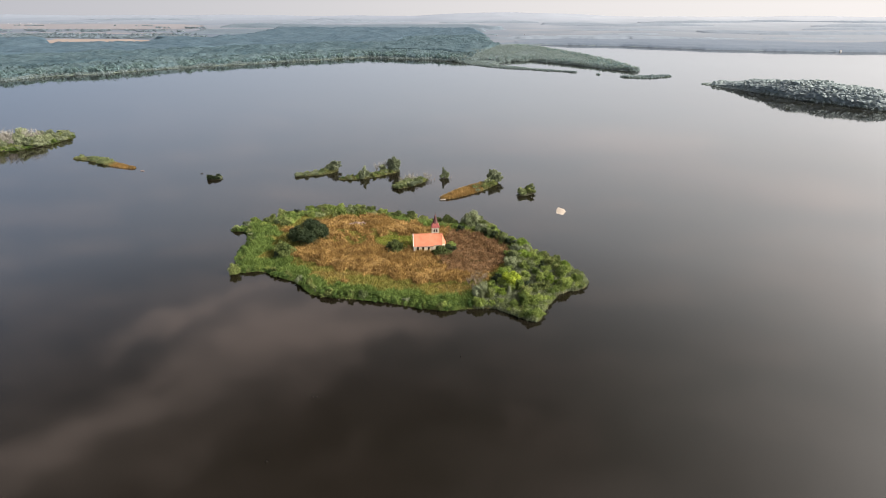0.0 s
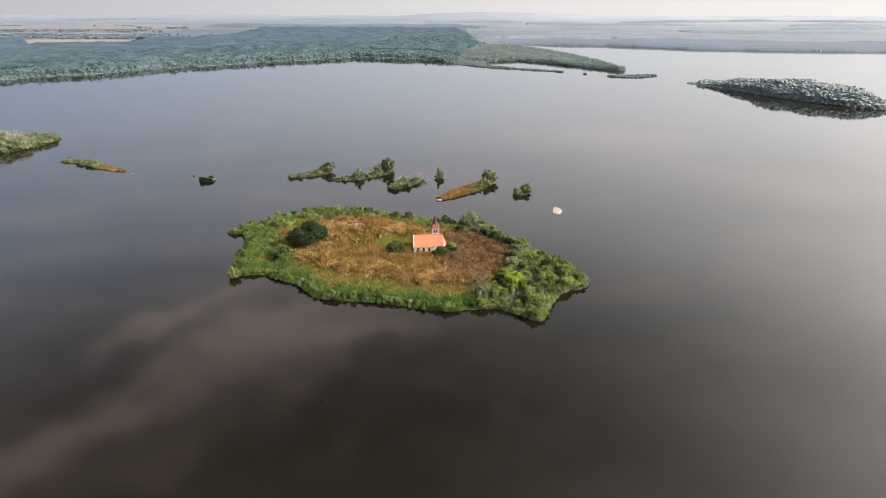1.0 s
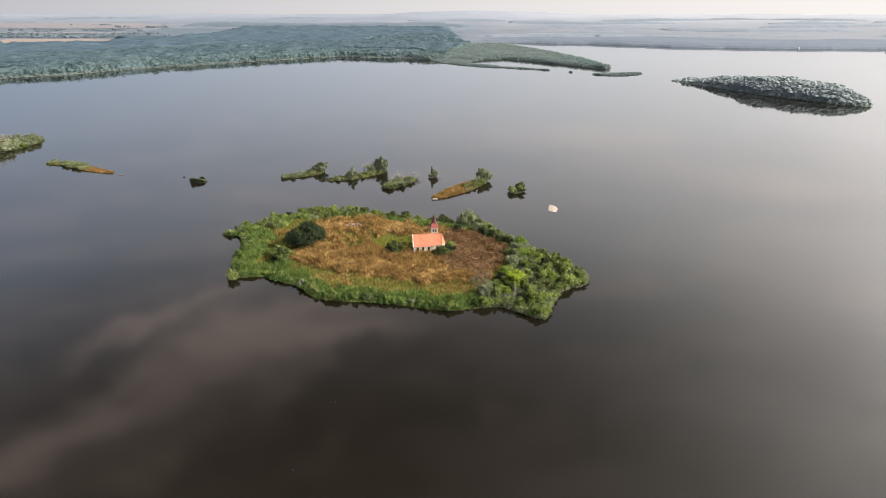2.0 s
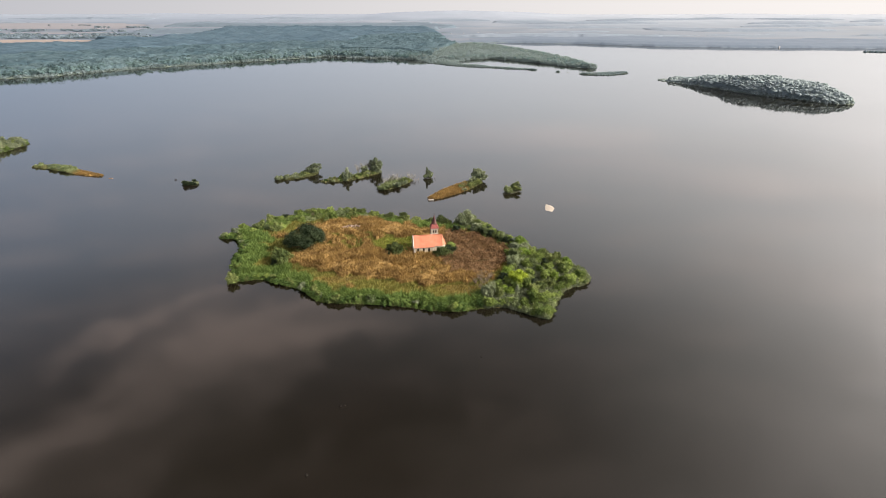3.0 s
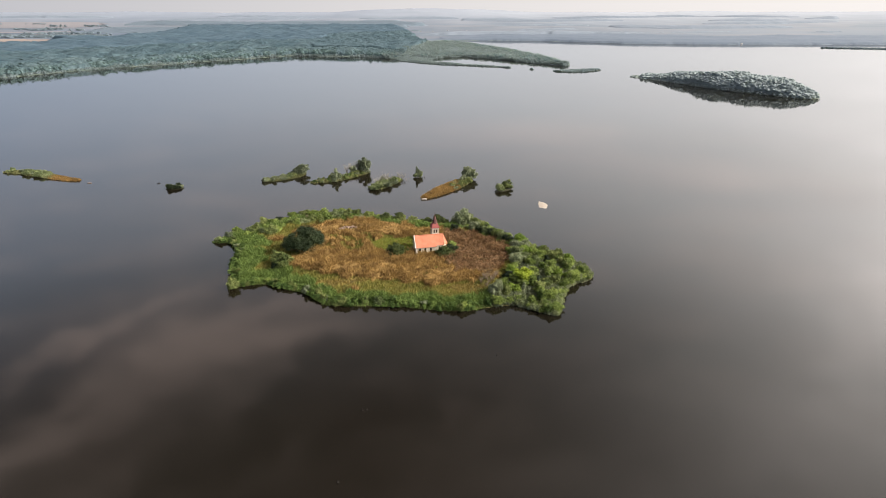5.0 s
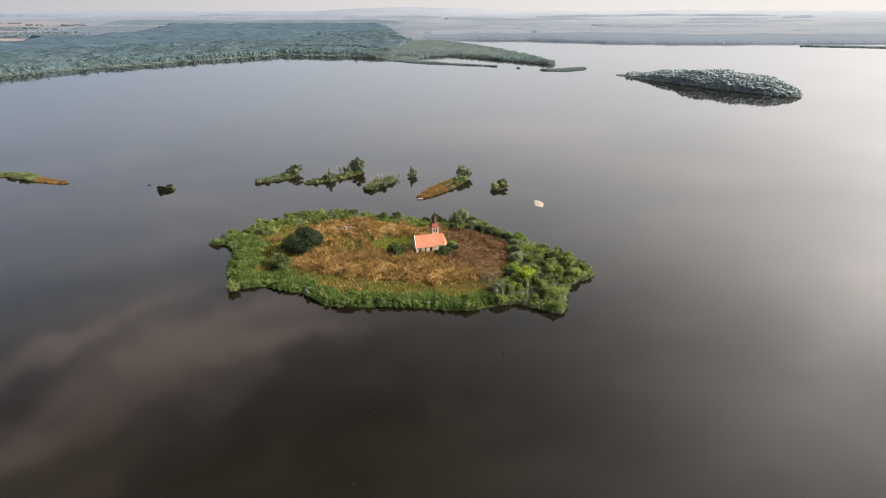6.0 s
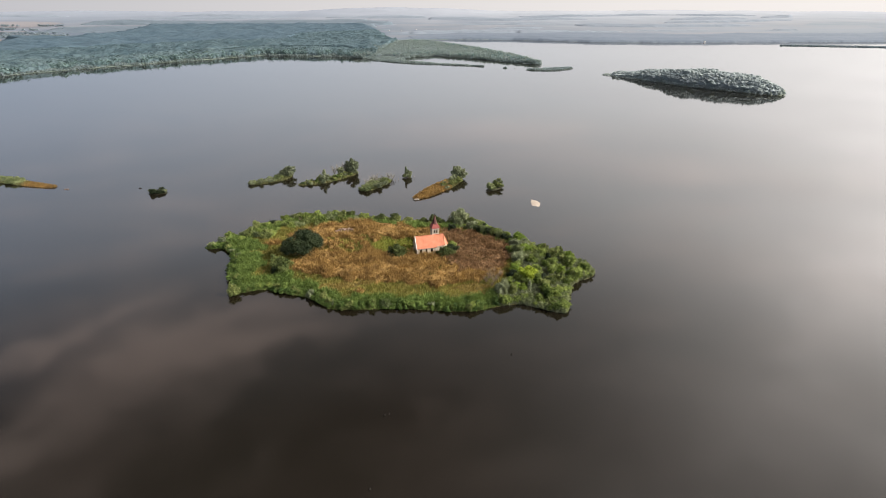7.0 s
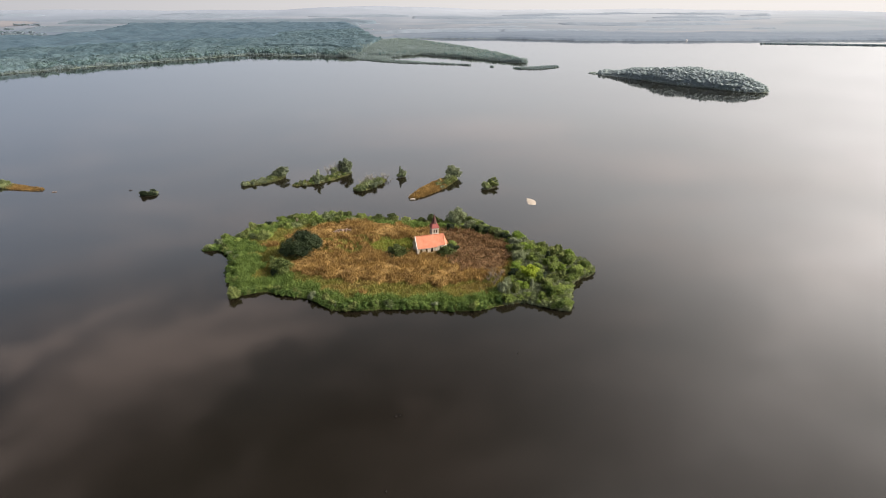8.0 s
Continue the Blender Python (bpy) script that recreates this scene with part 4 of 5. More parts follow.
BUILDERS = {
    "oak": lambda: plant("oak_tree", "large dark green oak with a broad dense crown", "tree", M_leaf_dark, OAK, 13000, 0.6, (0.6, 6.0, 6)),
    "shrub_a": lambda: plant("shrub", "round green shrub with small leaves", "shrub", M_leaf, lumps(12, 2.4, 3.4, 0.0, 5), 1485, 0.42, (0.08, 1.2, 3)),
    "shrub_b": lambda: plant("shrub", "bushy olive-green shrub with an uneven outline", "shrub", M_leaf_olive, lumps(14, 2.6, 3.8, 0.0, 8), 1485, 0.44, (0.09, 1.3, 3)),
    "willow": lambda: plant("willow_tree", "grey-green willow with a rounded full crown", "tree", M_leaf_grey,
                            lumps(17, 3.6, 6.6, 0.3, 11), 2970, 0.46, (0.22, 3.0, 5), droop=1.1),
    "slate": lambda: plant("willow_tree", "dark grey-green willow with an open uneven crown", "tree", M_leaf_slate, lumps(19, 3.4, 6.6, 0.2, 71), 2700, 0.46, (0.2, 3.0, 6), droop=0.6),
    "slate_shrub": lambda: plant("willow_shrub", "dark grey-green willow shrub with an uneven outline", "shrub", M_leaf_slate, lumps(13, 2.5, 3.2, 0.0, 75), 1400, 0.42, (0.08, 1.2, 3), droop=0.4),
    "pale_willow": lambda: plant("willow_tree", "pale silvery willow with a soft drooping crown", "tree", M_leaf_pale, lumps(19, 3.5, 6.6, 0.2, 83), 3200, 0.46, (0.22, 3.0, 5), droop=1.2),
    "sallow": lambda: plant("willow_shrub", "grey-green willow shrub at the water's edge", "shrub", M_leaf_grey, lumps(12, 2.3, 3.3, 0.0, 15), 1350, 0.42, (0.08, 1.2, 3), droop=0.6),
    "tree_a": lambda: plant("small_tree", "small leafy green tree on the island", "tree", M_leaf, lumps(17, 3.2, 6.0, 0.5, 21), 2565, 0.46, (0.18, 2.8, 5)),
    "tree_dark": lambda: plant("small_tree", "small dark green tree with a dense crown", "tree", M_leaf_dark, lumps(17, 2.9, 5.6, 0.3, 24), 2430, 0.44, (0.18, 2.6, 5)),
    "lime": lambda: plant("maple_tree", "bright yellow-green maple with a round crown", "tree", M_leaf_lime, lumps(16, 3.2, 5.6, 0.4, 31), 2700, 0.44, (0.18, 2.6, 5)),
    "fresh": lambda: plant("leafy_tree", "fresh green round tree with a full crown", "tree", M_leaf_fresh, lumps(18, 3.3, 5.8, 0.3, 38), 2900, 0.44, (0.18, 2.6, 5)),
    "spring": lambda: plant("leafy_tree", "light green tree with a soft full crown", "tree", M_leaf_olive, lumps(17, 3.4, 5.8, 0.4, 35), 2835, 0.44, (0.18, 2.6, 5)),
    "bush": lambda: plant("large_bush", "large deep olive-green bush beside the church", "bush", M_leaf_deep, lumps(18, 3.3, 5.2, 0.0, 44), 2600, 0.46, (0.14, 2.0, 5)),
    "slim": lambda: plant("slender_tree", "slender tree with an upright narrow crown", "tree", M_leaf_slate, 
                          [(0.2 * math.sin(3 * i), 0.3 * math.cos(4 * i), 1.6 + 1.25 * i, 1.25 - 0.13 * i, 1.25 - 0.13 * i, 1.3) for i in range(6)], 1300, 0.42, (0.16, 7.0, 3)),
}
PROTO = {}


def place(kind, x, y, z=None, s=1.0, sz=None, rot=None, vary=0.18):
    """Stands a plant of a kind on the ground at x, y, s times its usual width and sz times its usual height."""
    turn = float(rng.uniform(0, 360)) if rot is None else rot
    z = float(isle_height(np.array([float(x)]), np.array([float(y)]))[0]) if z is None else z
    size = np.array((s * rng.uniform(1 - vary, 1 + vary), s * rng.uniform(1 - vary, 1 + vary), sz if sz else s))
    if kind not in PROTO:
        ob = BUILDERS[kind]()
        ob.matrix_basis = pose(x, y, max(z, -0.1), 0, 0, turn) @ Matrix.Diagonal((*size, 1))
        PROTO[kind] = (ob, size)
        return ob
    ob, first = PROTO[kind]
    return copy_thing(ob, pose(x, y, max(z, -0.1), 0, 0, turn) @ Matrix.Diagonal((*(size / first), 1)))


# the oak and the lone bushes in the open
place("oak", -82.5, 321, s=1.14, sz=1.2, rot=8, vary=0.0)
place("spring", -93, 302, s=1.45, sz=1.65)
place("spring", -96, 308, s=1.2, sz=1.25)
place("tree_dark", -96.5, 302.5, s=1.25, sz=0.85)
place("shrub_b", -90, 307, s=1.4, sz=1.4)
place("shrub_b", -99, 316, s=1.2, sz=1.2)
place("bush", -27.5, 308.5, s=1.5, sz=1.35)
place("tree_dark", -31.5, 310.0, s=1.2, sz=0.8)
place("bush", -31.5, 311.0, s=0.95, sz=0.95)
place("shrub_a", -22.5, 309.0, s=1.1)
# bushes against the church's chancel
place("bush", -3.4, 302.2, s=1.1, sz=1.1)
place("bush", 0.2, 303.6, s=1.2, sz=1.25)
place("tree_dark", 4.2, 307.5, s=1.25, sz=1.1)
place("shrub_b", 2.0, 304.5, s=1.1, sz=1.0)
place("tree_a", 5.5, 312, s=1.0, sz=1.05)
place("shrub_a", -7.3, 301.8, s=0.75, sz=0.7)
place("tree_dark", 12.0, 343, s=1.1, sz=0.95)
place("shrub_a", 16, 342, s=1.0)
# the willow behind the church and the trees beside it
place("pale_willow", 19.5, 356, s=1.75, sz=1.75)
place("willow", 25, 357, s=1.2, sz=1.2)
place("spring", 28, 353, s=1.0, sz=1.2)
place("spring", 32, 350, s=0.9, sz=1.0)
for i in range(9):
    place("tree_dark" if i % 3 else "willow", 25 + 2.3 * i + rng.uniform(-1, 1), 343 - 2.9 * i + rng.uniform(-1, 1.5), s=rng.uniform(0.9, 1.15), sz=rng.uniform(0.95, 1.25))
for i in range(7):
    place("tree_dark" if i % 2 else "tree_a", 30 + 2.2 * i + rng.uniform(-1, 1), 346 - 3.4 * i + rng.uniform(-1, 1.5), s=rng.uniform(0.8, 1.1), sz=rng.uniform(0.8, 1.2))
place("fresh", 49, 315, s=1.6, sz=1.35)
place("fresh", 47, 303, s=1.25, sz=1.05)
place("pale_willow", 39.5, 288, s=1.45, sz=1.15)
place("willow", 44, 290, s=1.0, sz=0.95)
place("lime", 36.5, 266, s=1.4, sz=1.6)
place("pale_willow", 20.5, 255, s=0.72, sz=1.35)
place("pale_willow", 21.5, 259, s=0.6, sz=1.1)
place("fresh", 27, 258, s=0.85, sz=0.8)
place("fresh", 31, 256, s=0.75, sz=0.75)
place("slim", 34.5, 256, s=0.95, sz=0.62)
place("tree_dark", 42.5, 264, s=1.1, sz=0.9)

# the thicket on the island's eastern end
taken = [(49, 315, 5.5), (47, 303, 4.0), (39.5, 288, 5.0), (36.5, 267.5, 4.5), (20.5, 256, 2), (27, 258, 2.5), (31, 256, 2.5), (42.5, 264, 3)]
x, y = scatter((14, 228), (88, 352), 6.1, lambda x, y: inside(TREES_EAST, x, y) & (reach(coast, x, y) > 2.6))
for px, py in zip(x, y):
    if any((px - a) ** 2 + (py - b) ** 2 < c * c for a, b, c in taken):
        continue
    edge = float(reach(coast, np.array([px]), np.array([py]))[0])
    kinds = ("sallow", "shrub_a", "slate_shrub", "sallow", "shrub_b") if edge < 7 else ("willow", "tree_a", "spring", "fresh", "tree_dark", "tree_a", "shrub_a", "slate", "spring", "tree_a", "shrub_b", "tree_dark")
    k = kinds[int(rng.integers(len(kinds)))]
    lift = 1.0 if k in ("sallow", "shrub_a", "shrub_b") else 0.85
    place(k, px, py, s=lift * rng.uniform(0.75, 1.35), sz=lift * rng.uniform(0.7, 1.5))

# shrubs along the rest of the shore, thicker on the far side
x, y = scatter((-148, 238), (30, 398), 4.3, lambda x, y: (reach(coast, x, y) > 0.6) & (reach(coast, x, y) < np.where(y > 352, 24, 4.5)) & ~inside(TREES_EAST, x, y) & ~inside(DRY, x, y)
               & (np.where(y > 352, 0.62, 0.5) > rng.random(x.shape)) & ((x < -30) | (y < 300) | (reach(coast, x, y) < 9)))
for px, py in zip(x, y):
    back = py > 352
    k = ("shrub_a", "shrub_b", "shrub_a", "shrub_b", "slate_shrub", "sallow", "shrub_a", "shrub_b")[int(rng.integers(8))]
    s = 0.7 + 1.2 * rng.random() ** 1.6 if back and px < -35 else rng.uniform(0.5, 1.05)
    place(k, px, py, s=s, sz=s * rng.uniform(0.6, 1.2))
for px, py, k, s in ((-118, 285, "shrub_b", 1.5), (-62, 388, "tree_a", 1.0), (-52, 385, "spring", 1.0), (-43, 378, "tree_a", 0.95), (-96, 384, "tree_a", 1.0), (-104, 378, "tree_dark", 0.9),
                     (-88, 388, "spring", 1.0), (-75, 387, "tree_a", 1.05), (-112, 362, "shrub_a", 1.4), (-120, 362, "sallow", 1.4), (-104, 356, "shrub_a", 1.3), (-1, 245, "shrub_b", 1.0)):
    place(k, px, py, s=s)


# bushes along the far shore behind the church
for i in range(17):
    px, py = -46 + 3.3 * i + rng.uniform(-1, 1), 382 - 1.15 * i + rng.uniform(-4.5, 2.0)
    w = rng.uniform(0.75, 1.25)
    place(("shrub_a", "bush", "shrub_b", "shrub_a", "spring")[int(rng.integers(5))], px, py, s=w * 0.95, sz=w * rng.uniform(0.75, 1.05))


def stump(seed):
    """A snapped-off dark trunk with a splintered top."""
    g = random.Random(seed)
    bm = bmesh.new()
    limb(bm, (0, 0, -0.3), (0.15, 0.05, 2.6), 0.42, 0.30, 7)
    for k in range(3):
        a = 2.1 * k + g.uniform(0, 1)
        limb(bm, (0.12 + 0.15 * math.cos(a), 0.05 + 0.15 * math.sin(a), 2.4), (0.12 + 0.25 * math.cos(a), 0.05 + 0.25 * math.sin(a), g.uniform(2.9, 3.5)), 0.14, 0.03, 5)
    return tagged(part("tree_stump", bm, M_dark, None), "dark snapped-off tree stump on the far shore", "stump", "stumps on the far shore")


for i, (px, py) in enumerate(((-26.5, 376.5), (-24.0, 375.5), (-21.8, 374.5), (-19.6, 374.2))):
    stump(i).location = (px, py, float(isle_height(np.array([px]), np.array([py]))[0]))

# clumps of reed along the open shore
BUILDERS["reedclump"] = lambda: plant("reed_clump", "rounded clump of green reeds at the water's edge", "reed clump", M_reed, lumps(7, 1.9, 3.0, 0.0, 51), 800, 0.42, (0.05, 1.0, 2))
ring = np.asarray(coast)
gap = np.hypot(*(np.roll(ring, -1, 0) - ring).T)
s, at = np.cumsum(gap), 0.0
while at < s[-1]:
    i = int(np.searchsorted(s, at))
    a, b = ring[i], ring[(i + 1) % len(ring)]
    p = b + (a - b) * (s[i] - at) / gap[i]
    inward = np.array((-(b - a)[1], (b - a)[0])) / gap[i]
    for depth in (rng.uniform(0.5, 1.3), rng.uniform(2.6, 4.6)):
        q = p + inward * depth + rng.uniform(-0.6, 0.6, 2)
        east = inside(TREES_EAST, q[0], q[1])
        if east and q[1] < 345:
            q = q + inward * 1.3
            w = rng.uniform(0.6, 1.1)
            place(("sallow", "shrub_a", "sallow", "tree_a")[int(rng.integers(4))], q[0], q[1], s=w, sz=w * rng.uniform(0.7, 1.1))
        if (q[1] < 350) and not inside(TREES_EAST, q[0], q[1]) and rng.random() < 0.85:
            w = 0.6 + 0.85 * rng.random() ** 1.3
            place("reedclump" if rng.random() < 0.9 else ("shrub_b", "slate_shrub")[int(rng.integers(2))], q[0], q[1], s=w, sz=min(w, 1.1) * rng.uniform(0.75, 1.3))
    at += rng.uniform(2.2, 4.2)


def dead_shrub(name, label, height, twigs, seed, spread=0.45, wood=None):
    """Bare grey branches fanning up from one foot, each forking twice."""
    g = random.Random(seed)
    base = tagged(new(name), label, "dead shrub", "dead shrubs on the islands")
    bm = bmesh.new()
    for _ in range(twigs):
        a, k = g.uniform(0, 6.283), g.uniform(0.15, spread)
        h = height * g.uniform(0.6, 1.0)
        tip = Vector((math.cos(a) * k * h, math.sin(a) * k * h, h))
        limb(bm, (0, 0, -0.2), tip, 0.016 * height, 0.007 * height, 4)
        for _ in range(3):
            s = tip * g.uniform(0.4, 0.9)
            limb(bm, s, s + Vector((g.uniform(-1, 1), g.uniform(-1, 1), g.uniform(0.5, 1.4))) * height * 0.22, 0.011 * height, 0.005 * height, 4)
    part("branches", bm, wood or M_dead, base)
    return base


for i, (px, py, h) in enumerate(((17, 270, 6.2), (20.5, 268, 5.8), (14, 267, 4.6), (23, 272, 5.2), (18.5, 266, 5.2), (20, 274, 5.0), (16, 263, 4.2), (-66, 381, 4.5), (-70, 379, 4.0), (-86, 380, 4.0))):
    dead_shrub("dead_shrub", "bare grey dead shrub among weeds", h, 15, 40 + i, 0.52).location = (px, py, float(isle_height(np.array([px * 1.0]), np.array([py * 1.0]))[0]))


# rubble of a fallen wall in the dry reeds
def stone_mesh(seed, size):
    v, f = BALL[1]
    g = np.random.default_rng(seed)
    p = np.sign(v) * np.abs(v) ** 0.7 * (0.85 + 0.25 * g.random((len(v), 1))) * size
    return mesh_of("stone", p, f, M_rubble)


rubble = tagged(new("rubble_heap"), "pale heap of wall stones in the dry reeds", "rubble")
rubble.location = (-57, 355, 2.9)
STONES = [stone_mesh(i, (0.65, 0.5, 0.42)) for i in range(4)]
for i in range(52):
    st = new("stone", STONES[i % 4])
    st.parent = rubble
    a, r = rng.uniform(0, 6.28), 5.4 * math.sqrt(rng.random())
    st.matrix_basis = pose(r * math.cos(a) * 1.25, r * math.sin(a) * 0.8, max(0.15, 1.6 - 0.26 * r) * rng.uniform(0.5, 1.0) + 0.2, *rng.uniform(0, 360, 3)) @ Matrix.Diagonal((*([rng.uniform(0.7, 1.6)] * 3), 1))


# ---------------------------------------------------------------- the church
church = tagged(new("church"), "pale plastered church with orange tiled roof and red spire", "church")
church.matrix_basis = pose(CHURCH_AT[0], CHURCH_AT[1], CHURCH_Z, 0, 0, CHURCH_TURN)
NAVE_L, NAVE_W, EAVE, RIDGE = 12.0, 9.0, 5.4, 10.9
CH_L, CH_W = 7.2, 6.6            # chancel
CH_Y = (NAVE_W - CH_W) / 2


def arch(x, z, w, h, steps=8):
    """Outline of a round-arched opening with its sill's middle at x, z."""
    pts = [(x - w / 2, z), (x + w / 2, z)]
    pts += [(x + w / 2 * math.cos(math.pi * i / steps), z + h - w / 2 + w / 2 * math.sin(math.pi * i / steps)) for i in range(steps + 1)]
    return pts


def wall_part(name, outline, holes, thick, m, mat, parent, label=""):
    """A wall of that thickness in the x-z plane with openings through it, moved by m."""
    from mathutils.geometry import tessellate_polygon
    loops = [outline] + holes
    flat = [p for lp in loops for p in lp]
    tris = tessellate_polygon([[Vector((a, b, 0)) for a, b in lp] for lp in loops])
    bm = bmesh.new()
    front = [bm.verts.new(m @ Vector((a, 0, b))) for a, b in flat]
    back = [bm.verts.new(m @ Vector((a, thick, b))) for a, b in flat]
    for t in tris:
        if len(set(t)) == 3:
            bm.faces.new([front[i] for i in t])
            bm.faces.new([back[i] for i in reversed(t)])
    k = 0
    for lp in loops:
        for i in range(len(lp)):
            a, b = k + i, k + (i + 1) % len(lp)
            bm.faces.new((front[a], front[b], back[b], back[a]))
        k += len(lp)
    return part(name, bm, mat, parent, label)


def box(bm, x0, y0, z0, x1, y1, z1):
    r = bmesh.ops.create_cube(bm, size=1, matrix=Matrix.Translation(((x0 + x1) / 2, (y0 + y1) / 2, (z0 + z1) / 2)) @ Matrix.Diagonal((x1 - x0, y1 - y0, z1 - z0, 1)))
    return r["verts"]


def window(x, z, w, h, m, parent, depth=0.45):
    """A dark arched window set back in its opening: pane, frame ring and sill."""
    bm = bmesh.new()
    pts = [bm.verts.new(m @ Vector((a, depth, b))) for a, b in arch(x, z, w * 0.98, h * 0.99)]
    bm.faces.new(pts)
    pane = part("window", bm, M_dark, parent, "dark arched window")
    bm = bmesh.new()
    outer, inner = arch(x, z, w + 0.2, h + 0.1), arch(x, z, w, h)
    for y0 in (-0.05,):
        a = [bm.verts.new(m @ Vector((p, y0, q))) for p, q in outer]
        b = [bm.verts.new(m @ Vector((p, y0, q))) for p, q in inner]
        a2 = [bm.verts.new(m @ Vector((p, 0.04, q))) for p, q in outer]
        for i in range(1, len(a)):
            j = (i + 1) % len(a)
            bm.faces.new((a[i], a[j], b[j], b[i]))
            bm.faces.new((a[i], a[j], a2[j], a2[i]))
    part("window_frame", bm, M_trim, pane)
    bm = bmesh.new()
    box(bm, x - w / 2 - 0.2, -0.14, z - 0.16, x + w / 2 + 0.2, 0.1, z - 0.003)
    bm.transform(m)
    part("window_sill", bm, M_trim, pane)


I4 = Matrix.Identity(4)
rect = lambda l, h: [(0, 0), (l, 0), (l, h), (0, h)]
WIN = (1.3, 2.9)
south = [(2.5, 1.8), (5.7, 1.8), (9.0, 1.8)]
holes = [arch(x, z, *WIN) for x, z in south] + [arch(7.4, 0.02, 1.2, 1.6)]
wall_part("nave_wall", rect(NAVE_L, EAVE), holes, 0.8, I4, M_plaster, church)
for x, z in south:
    window(x, z, *WIN, I4, church)
bm = bmesh.new()
bm.faces.new([bm.verts.new((a, 0.35, b)) for a, b in arch(7.4, 0.02, 1.18, 1.58)])
part("door", bm, M_dark, church, "low dark arched doorway")
north = Matrix.Translation((NAVE_L, NAVE_W, 0)) @ pose(0, 0, 0, 0, 0, 180)
wall_part("nave_wall", rect(NAVE_L, EAVE), [], 0.8, north, M_plaster, church)
gable = [(0, 0), (NAVE_W - 1.6, 0), (NAVE_W - 1.6, EAVE - 0.4), (NAVE_W - 0.82, EAVE), (NAVE_W / 2 - 0.8, RIDGE + 0.05), (-0.78, EAVE), (0, EAVE - 0.4)]
west = Matrix.Translation((0, NAVE_W - 0.8, 0)) @ pose(0, 0, 0, 0, 0, -90)
wall_part("gable_wall", gable, [arch(3.7, 3.6, 1.0, 2.0), arch(3.7, 0.02, 1.6, 2.6)], 0.7, west, M_plaster, church)
bm = bmesh.new()
bm.faces.new([bm.verts.new(west @ Vector((a, 0.4, b))) for a, b in arch(3.7, 0.02, 1.58, 2.58)])
part("door", bm, M_dark, church, "dark wooden arched door")
window(3.7, 3.6, 1.0, 2.0, west, church)
east_gable = [(0, 0), (NAVE_W - 1.6, 0), (NAVE_W - 1.6, EAVE), (NAVE_W / 2 - 0.8, RIDGE - 0.4), (0, EAVE)]
wall_part("gable_wall", east_gable, [], 0.6, Matrix.Translation((NAVE_L - 0.003, 0.8, 0)) @ pose(0, 0, 0, 0, 0, 90), M_plaster, church)
# chancel with a three-sided end
apse = [(NAVE_L, CH_Y), (NAVE_L + CH_L - 2.2, CH_Y), (NAVE_L + CH_L, CH_Y + 2.0), (NAVE_L + CH_L, CH_Y + CH_W - 2.0), (NAVE_L + CH_L - 2.2, CH_Y + CH_W), (NAVE_L, CH_Y + CH_W)]
for i, ((x0, y0), (x1, y1)) in enumerate(zip(apse, apse[1:])):
    ln, ang = math.hypot(x1 - x0, y1 - y0), math.degrees(math.atan2(y1 - y0, x1 - x0))
    m = Matrix.Translation((x0, y0, 0)) @ pose(0, 0, 0, 0, 0, ang)
    hole = [(ln / 2, 2.0)] if i in (0, 1, 3) else []
    wall_part("chancel_wall", rect(ln, EAVE - 0.1), [arch(a, b, 0.95, 2.5) for a, b in hole], 0.6, m, M_plaster, church)
    for a, b in hole:
        window(a, b, 0.95, 2.5, m, church)
for m, ln in ((I4, NAVE_L), (Matrix.Translation((NAVE_L, CH_Y, 0)), CH_L - 2.2)):
    bm = bmesh.new()
    box(bm, -0.1, -0.18, EAVE - 0.45, ln + 0.02, -0.003, EAVE - 0.12)
    bm.transform(m)
    part("cornice", bm, M_trim, church)
for x in (0.35, NAVE_L - 0.4):
    bm = bmesh.new()
    box(bm, x - 0.3, -0.14, 0, x + 0.3, -0.004, EAVE - 0.46)
    part("pilaster", bm, M_trim, church)


def roof_face(name, corners, mat, parent, thick=0.22, label=""):
    """One slope of a roof: a slab with thickness."""
    bm = bmesh.new()
    up = [bm.verts.new(p) for p in corners]
    f = bm.faces.new(up)
    f.normal_update()
    nrm = f.normal if f.normal.z > 0 else -f.normal
    low = [bm.verts.new(Vector(p) - nrm * thick) for p in corners]
    bm.faces.new(low[::-1])
    for i in range(len(up)):
        j = (i + 1) % len(up)
        bm.faces.new((up[i], low[i], low[j], up[j]))
    return part(name, bm, mat, parent, label)


OV = 0.45
drop = OV * (RIDGE - EAVE) / (NAVE_W / 2)
mid = NAVE_W / 2
eave_z = EAVE + 0.25 - drop
rz = RIDGE + 0.3
roof_face("roof_slope", [(-0.15, -OV, eave_z), (NAVE_L + 0.35, -OV, eave_z), (NAVE_L + 0.35, mid, rz), (-0.15, mid, rz)], M_tile, church)
roof_face("roof_slope", [(-0.15, NAVE_W + OV, eave_z), (NAVE_L + 0.35, NAVE_W + OV, eave_z), (NAVE_L + 0.35, mid, rz), (-0.15, mid, rz)], M_tile, church)
cy0, cy1, cx1 = CH_Y - 0.4, CH_Y + CH_W + 0.4, NAVE_L + CH_L
hip = (cx1 - 1.9, mid, rz - 0.05)
